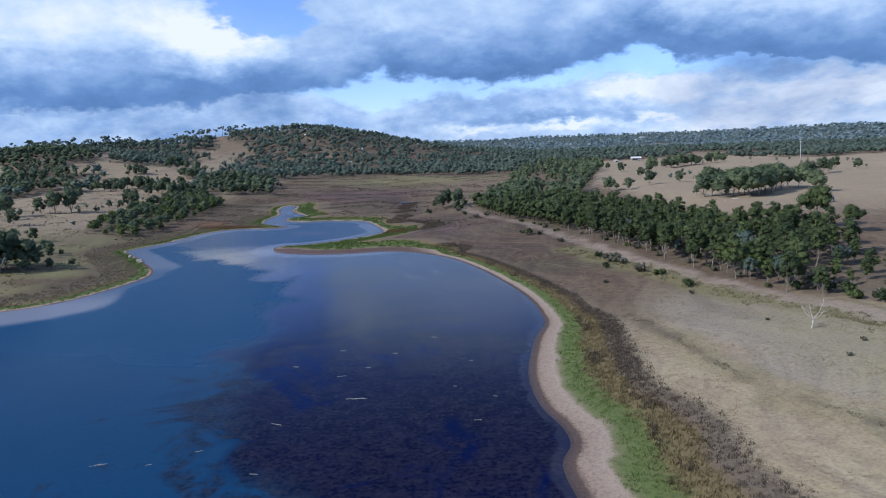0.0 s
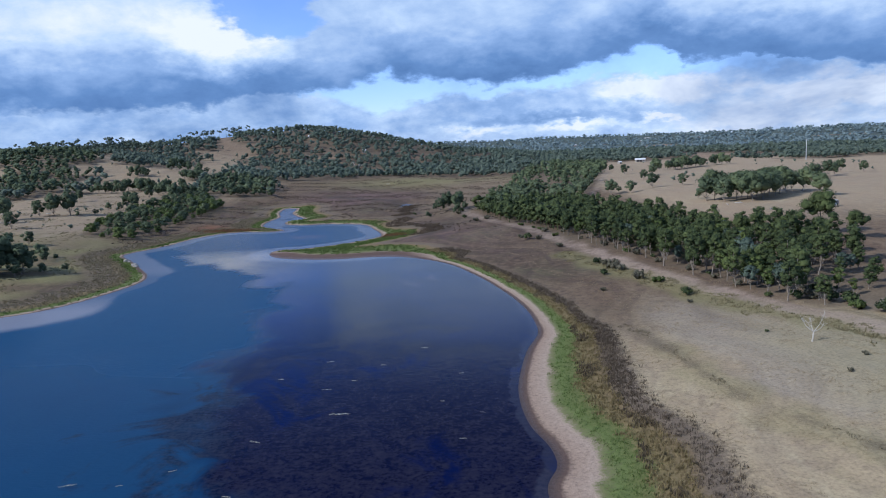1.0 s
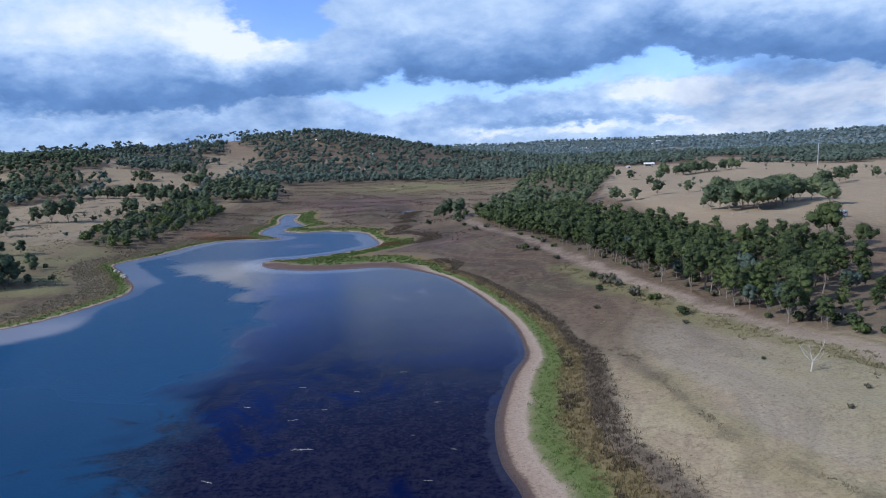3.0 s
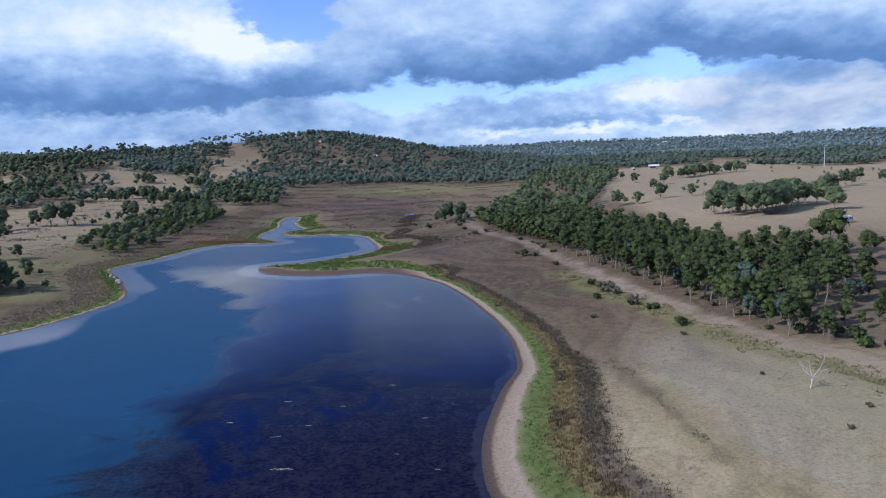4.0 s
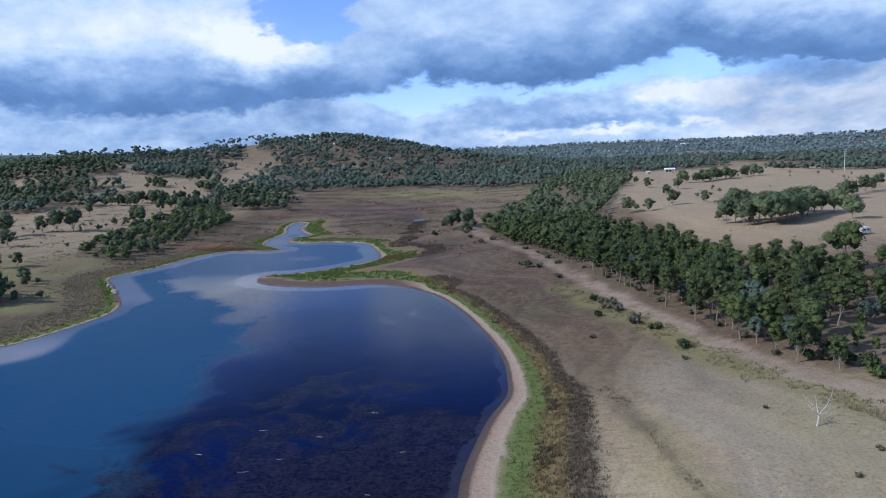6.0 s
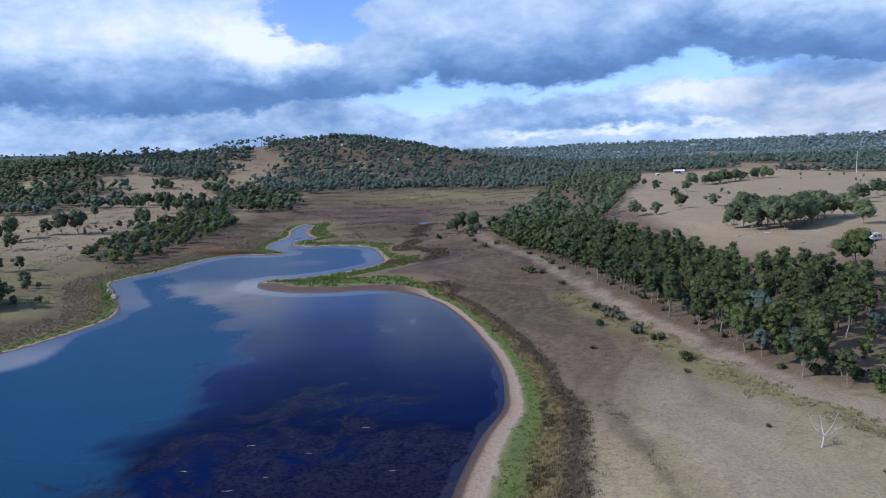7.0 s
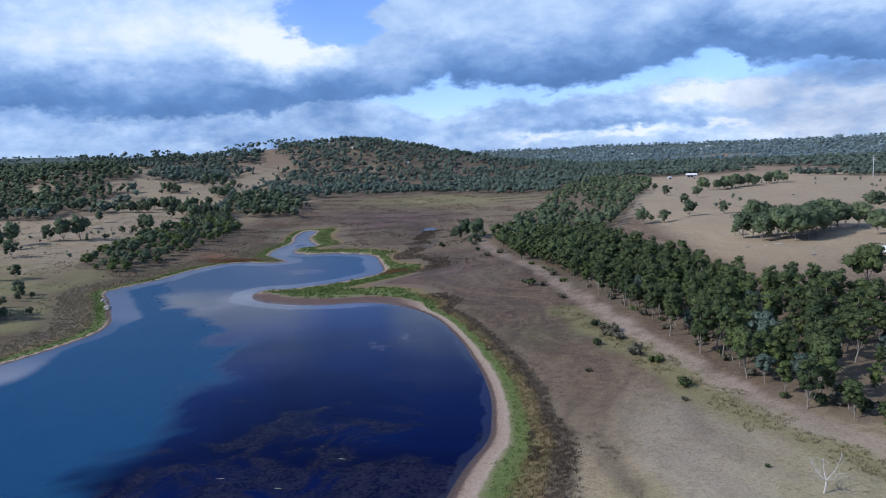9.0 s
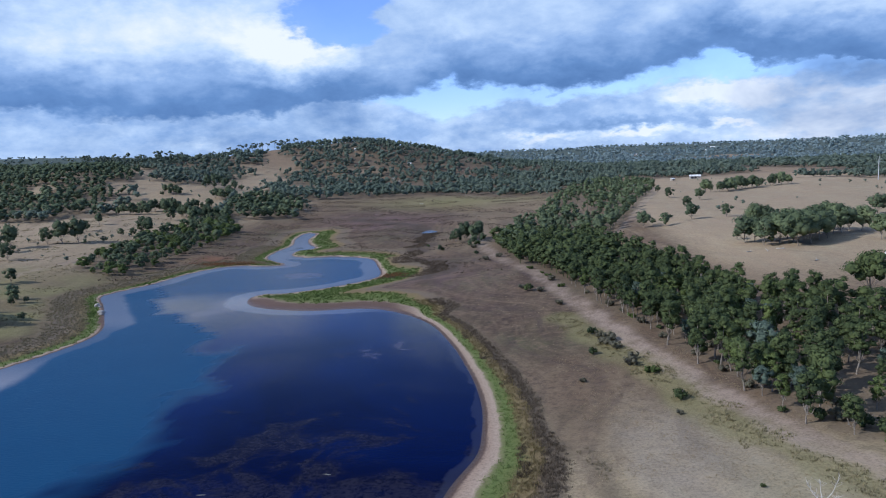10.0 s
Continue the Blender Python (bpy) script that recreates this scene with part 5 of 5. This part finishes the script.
for x, y, w, turn in [(107, 288, 3.5, 20), (112, 285, 2.6, 70), (117, 287, 4.0, -15), (119, 262, 3.0, 40), (-232, 402, 4.0, 10), (-226, 412, 3.2, -30), (-60, 652, 5.0, 15), (-150, 600, 4.5, -10)]:
    fallen_log(x, y, w * 0.7, turn)


ROCK = plain_material("pale_lichened_rock", (0.20, 0.18, 0.16), (0.52, 0.49, 0.45), 1.2, 0.85, 0.5)


def shore_rock(x, y, size, seed):
    """A cracked boulder, sunk in the bank."""
    r = np.random.RandomState(seed)
    v, f = ico(2)
    v = v * (1 + 0.16 * waves(v[:, 0] * 3 + seed, v[:, 1] * 3 + v[:, 2] * 2, 2.2, seed))[:, None]
    v = np.round(v * 3.2) / 3.2 * 0.45 + v * 0.55
    ob = new("shore_rock", mesh_from("shore_rock", v * [size, size * 0.72, size * 0.6], f, [ROCK]))
    ob.matrix_basis = pose(x, y, max(level_at(x, y), 0.0) + 0.15 * size, 0, 0, r.uniform(0, 360))
    tagged(ob, "pale weathered boulder on the eroded lake bank", "rock", "boulders on the bank")


for k, (x, y, w) in enumerate([(-122.5, 263.5, 1.25), (-120.5, 262, 0.8), (-114.5, 253, 1.3), (-112.5, 250, 0.9), (-124.5, 267, 0.7)]):
    shore_rock(x, y, w, 60 + k)


# ---- farm buildings ----
PAINT = plain_material("white_painted_metal", (0.70, 0.70, 0.69), (0.84, 0.84, 0.83), 0.7, 0.45, 0.1)
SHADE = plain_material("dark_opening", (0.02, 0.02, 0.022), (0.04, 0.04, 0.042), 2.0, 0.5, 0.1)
WALL = plain_material("weathered_cladding", (0.34, 0.31, 0.28), (0.48, 0.45, 0.41), 0.8, 0.8, 0.2)
STEEL = plain_material("pale_galvanised_steel", (0.50, 0.51, 0.52), (0.68, 0.69, 0.70), 1.0, 0.5, 0.1, 0.3)


def part(name, bm, mat, parent, label=""):
    me = bpy.data.meshes.new(name)
    bm.to_mesh(me)
    bm.free()
    me.materials.append(mat)
    ob = new(name, me)
    ob.parent = parent
    if label:
        ob["label"] = label
    return ob


def box(lo, hi, bevel=0.0):
    bm = bmesh.new()
    c, s = [(a + b) / 2 for a, b in zip(lo, hi)], [b - a for a, b in zip(lo, hi)]
    bmesh.ops.create_cube(bm, size=1.0, matrix=Matrix.Translation(c) @ Matrix.Diagonal((*s, 1)))
    if bevel:
        bmesh.ops.bevel(bm, geom=bm.edges[:], offset=bevel, segments=2, affect="EDGES")
    return bm


def gable(w, d, h, rise, over=0.4, thick=0.15):
    """A pitched roof over a w by d block whose walls are h high, ridge along x."""
    bm = bmesh.new()
    x, y = w / 2 + over, d / 2 + over
    low = h - over * rise / (d / 2)
    under = [(-y, low), (0, h + rise), (y, low)]
    rows = [[bm.verts.new((sx, py, pz + t)) for sx in (-x, x) for t in (0, thick)] for py, pz in under]
    for a, b in zip(rows, rows[1:]):
        for i, j in ((0, 2), (3, 1), (1, 0), (2, 3)):
            bm.faces.new((a[i], a[j], b[j], b[i]))
    bm.faces.new((rows[0][0], rows[0][1], rows[0][3], rows[0][2]))
    bm.faces.new((rows[2][0], rows[2][2], rows[2][3], rows[2][1]))
    bmesh.ops.recalc_face_normals(bm, faces=bm.faces[:])
    return bm


def walls(w, d, h, rise):
    """A hollow-looking block with gable ends."""
    bm = bmesh.new()
    x, y = w / 2, d / 2
    prof = [(-y, -0.5), (y, -0.5), (y, h), (0, h + rise), (-y, h)]
    a = [bm.verts.new((-x, q, z)) for q, z in prof]
    b = [bm.verts.new((x, q, z)) for q, z in prof]
    bm.faces.new(a[::-1])
    bm.faces.new(b)
    for i in range(5):
        j = (i + 1) % 5
        bm.faces.new((a[i], a[j], b[j], b[i]))
    bmesh.ops.recalc_face_normals(bm, faces=bm.faces[:])
    return bm


def building(name, label, x, y, w, d, h, rise, turn, doors, group=""):
    root = tagged(new(name), label, "building", group)
    root.matrix_basis = pose(x, y, level_at(x, y), 0, 0, turn)
    part("wall", walls(w, d, h, rise), WALL, root)
    part("roof", gable(w, d, h, rise), PAINT, root, "white metal roof")
    for at, wide, high, base in doors:
        hole = part("door" if base == 0 else "window", box((at - wide / 2, -d / 2 - 0.04, base), (at + wide / 2, -d / 2 + 0.1, base + high)), SHADE, root, "dark opening")
        part("lintel", box((at - wide / 2 - 0.1, -d / 2 - 0.08, base + high), (at + wide / 2 + 0.1, -d / 2 + 0.02, base + high + 0.12)), PAINT, hole)
    return root


building("farm_shed", "long white-roofed farm shed beyond the paddock", 222, 850, 11.5, 6.5, 2.7, 1.4, -8, [(-3, 2.6, 2.2, 0), (0.3, 2.6, 2.2, 0), (3.8, 1.4, 1.0, 1.0)])
building("small_shed", "small white shed beside trees at the paddock", 196, 842, 4, 3.2, 2.0, 0.8, 35, [(0, 1.8, 2.0, 0)])
building("cottage", "white-roofed house among trees on the wooded hill", -235, 1166, 8, 5, 2.6, 1.4, 12, [(-2.6, 1.4, 1.2, 1.0), (2.6, 1.4, 1.2, 1.0), (0, 1.0, 2.0, 0)])
for x, y, w, turn in [(420, 2550, 22, 5), (700, 2750, 26, -10), (900, 2650, 30, 8), (770, 2880, 18, 0), (-138, 1090, 5, 20)]:
    building("far_house", "small pale-roofed house far off in the woods", x, y, w, w * 0.55, 3.4, 2.2, turn, [(-w / 4, 1.4, 1.2, 1.0), (w / 4, 1.4, 1.2, 1.0)], "far houses")


def utility_mast(x, y, height):
    root = tagged(new("utility_mast"), "tall pale steel mast standing at the paddock edge", "mast")
    root.matrix_basis = pose(x, y, level_at(x, y))
    v, f = tube([(0, 0, -0.5), (0, 0, height * 0.5), (0, 0, height)], [0.42, 0.3, 0.14], 10)
    new("pole", mesh_from("pole", v, f, [STEEL], True)).parent = root
    for z, w in ((height * 0.97, 1.5), (height * 0.88, 1.9), (height * 0.79, 1.5)):
        arm = part("cross_arm", box((-w, -0.08, z - 0.08), (w, 0.08, z + 0.08), 0.02), STEEL, root)
        for s in (-1, 1):
            v, f = tube([(s * w * 0.95, 0, z + 0.05), (s * w * 0.95, 0, z + 0.35)], [0.08, 0.05], 6)
            new("insulator", mesh_from("insulator", v, f, [STEEL], True)).parent = arm


utility_mast(339, 689, 20.0)


def caravan(x, y, turn):
    root = tagged(new("caravan"), "small white caravan parked in the dry paddock", "caravan")
    root.matrix_basis = pose(x, y, level_at(x, y), 0, 0, turn)
    part("body", box((-2.1, -1.05, 0.5), (2.1, 1.05, 2.5), 0.22), PAINT, root)
    part("window", box((-1.3, -1.07, 1.4), (-0.2, -1.0, 2.0), 0.02), SHADE, root, "dark glass")
    part("window", box((0.5, -1.07, 1.4), (1.4, -1.0, 2.0), 0.02), SHADE, root, "dark glass")
    part("drawbar", box((2.1, -0.08, 0.45), (3.2, 0.08, 0.55), 0.02), STEEL, root)
    for s in (-1, 1):
        v, f = tube([(0, s * 0.8, 0.32), (0, s * 1.03, 0.32)], [0.34, 0.34], 14)
        wheel = new("wheel", mesh_from("wheel", v, f, [SHADE]))
        wheel.parent = root
        v, f = tube([(0, s * 1.03, 0.32), (0, s * 1.06, 0.32)], [0.17, 0.14], 12)
        new("hub", mesh_from("hub", v, f, [STEEL])).parent = wheel
    door = part("door", box((1.55, -1.075, 0.55), (2.0, -1.0, 2.2), 0.02), WALL, root, "pale grey door")
    part("handle", box((1.6, -1.11, 1.3), (1.66, -1.07, 1.45), 0.01), STEEL, door)


caravan(140, 260, 25)


def floating_scum(x, y, length, seed):
    """A thin pale raft of weed on the water."""
    r = np.random.RandomState(seed)
    n = 16
    s = np.linspace(0, 1, n)
    mid = np.stack([length * (s - 0.5), 0.1 * length * np.sin(s * 5 + seed) * (s - 0.3) + r.normal(size=n) * 0.045 * length], 1)
    wide = 0.06 * length * np.sin(np.pi * s) * r.uniform(0.05, 1.3, n) ** 1.5 + 0.015
    up, down = mid + np.stack([0 * s, wide], 1), mid - np.stack([0 * s, wide], 1)
    v = np.concatenate([np.c_[up, 0 * s + 0.035], np.c_[down, 0 * s + 0.035], np.c_[up, 0 * s - 0.02], np.c_[down, 0 * s - 0.02]])
    i = np.arange(n - 1)
    f = np.concatenate([np.stack([i, i + n, i + n + 1, i + 1], 1), np.stack([i, i + 1, i + 2 * n + 1, i + 2 * n], 1), np.stack([i + n, i + 3 * n, i + 3 * n + 1, i + n + 1], 1)])
    ob = new("weed_raft", mesh_from("weed_raft", v, f, [SCUM]))
    ob.matrix_basis = pose(x, y, 0, 0, 0, r.uniform(-20, 20))
    tagged(ob, "thin pale raft of floating weed on the lake", "weed raft", "floating weed rafts")


SCUM = plain_material("pale_scum", (0.20, 0.19, 0.15), (0.44, 0.43, 0.36), 3.0, 0.9, 0.4)
for k, (x, y, w) in enumerate([(-14, 101, 4.2), (-43.5, 81, 2.6), (-18, 112, 2.0), (-14, 116, 1.2), (4, 91, 1.4), (-24, 92, 2.2), (-37, 80.5, 1.0), (-23, 77, 1.4), (7, 100, 1.0), (-32, 84, 1.2), (1, 105, 0.9),
                               (-27, 118, 1.6), (-10, 124, 1.3), (-3, 134, 1.6), (-20, 127, 1.8), (4, 118, 1.2)]):
    floating_scum(x, y, w * 0.8, k)
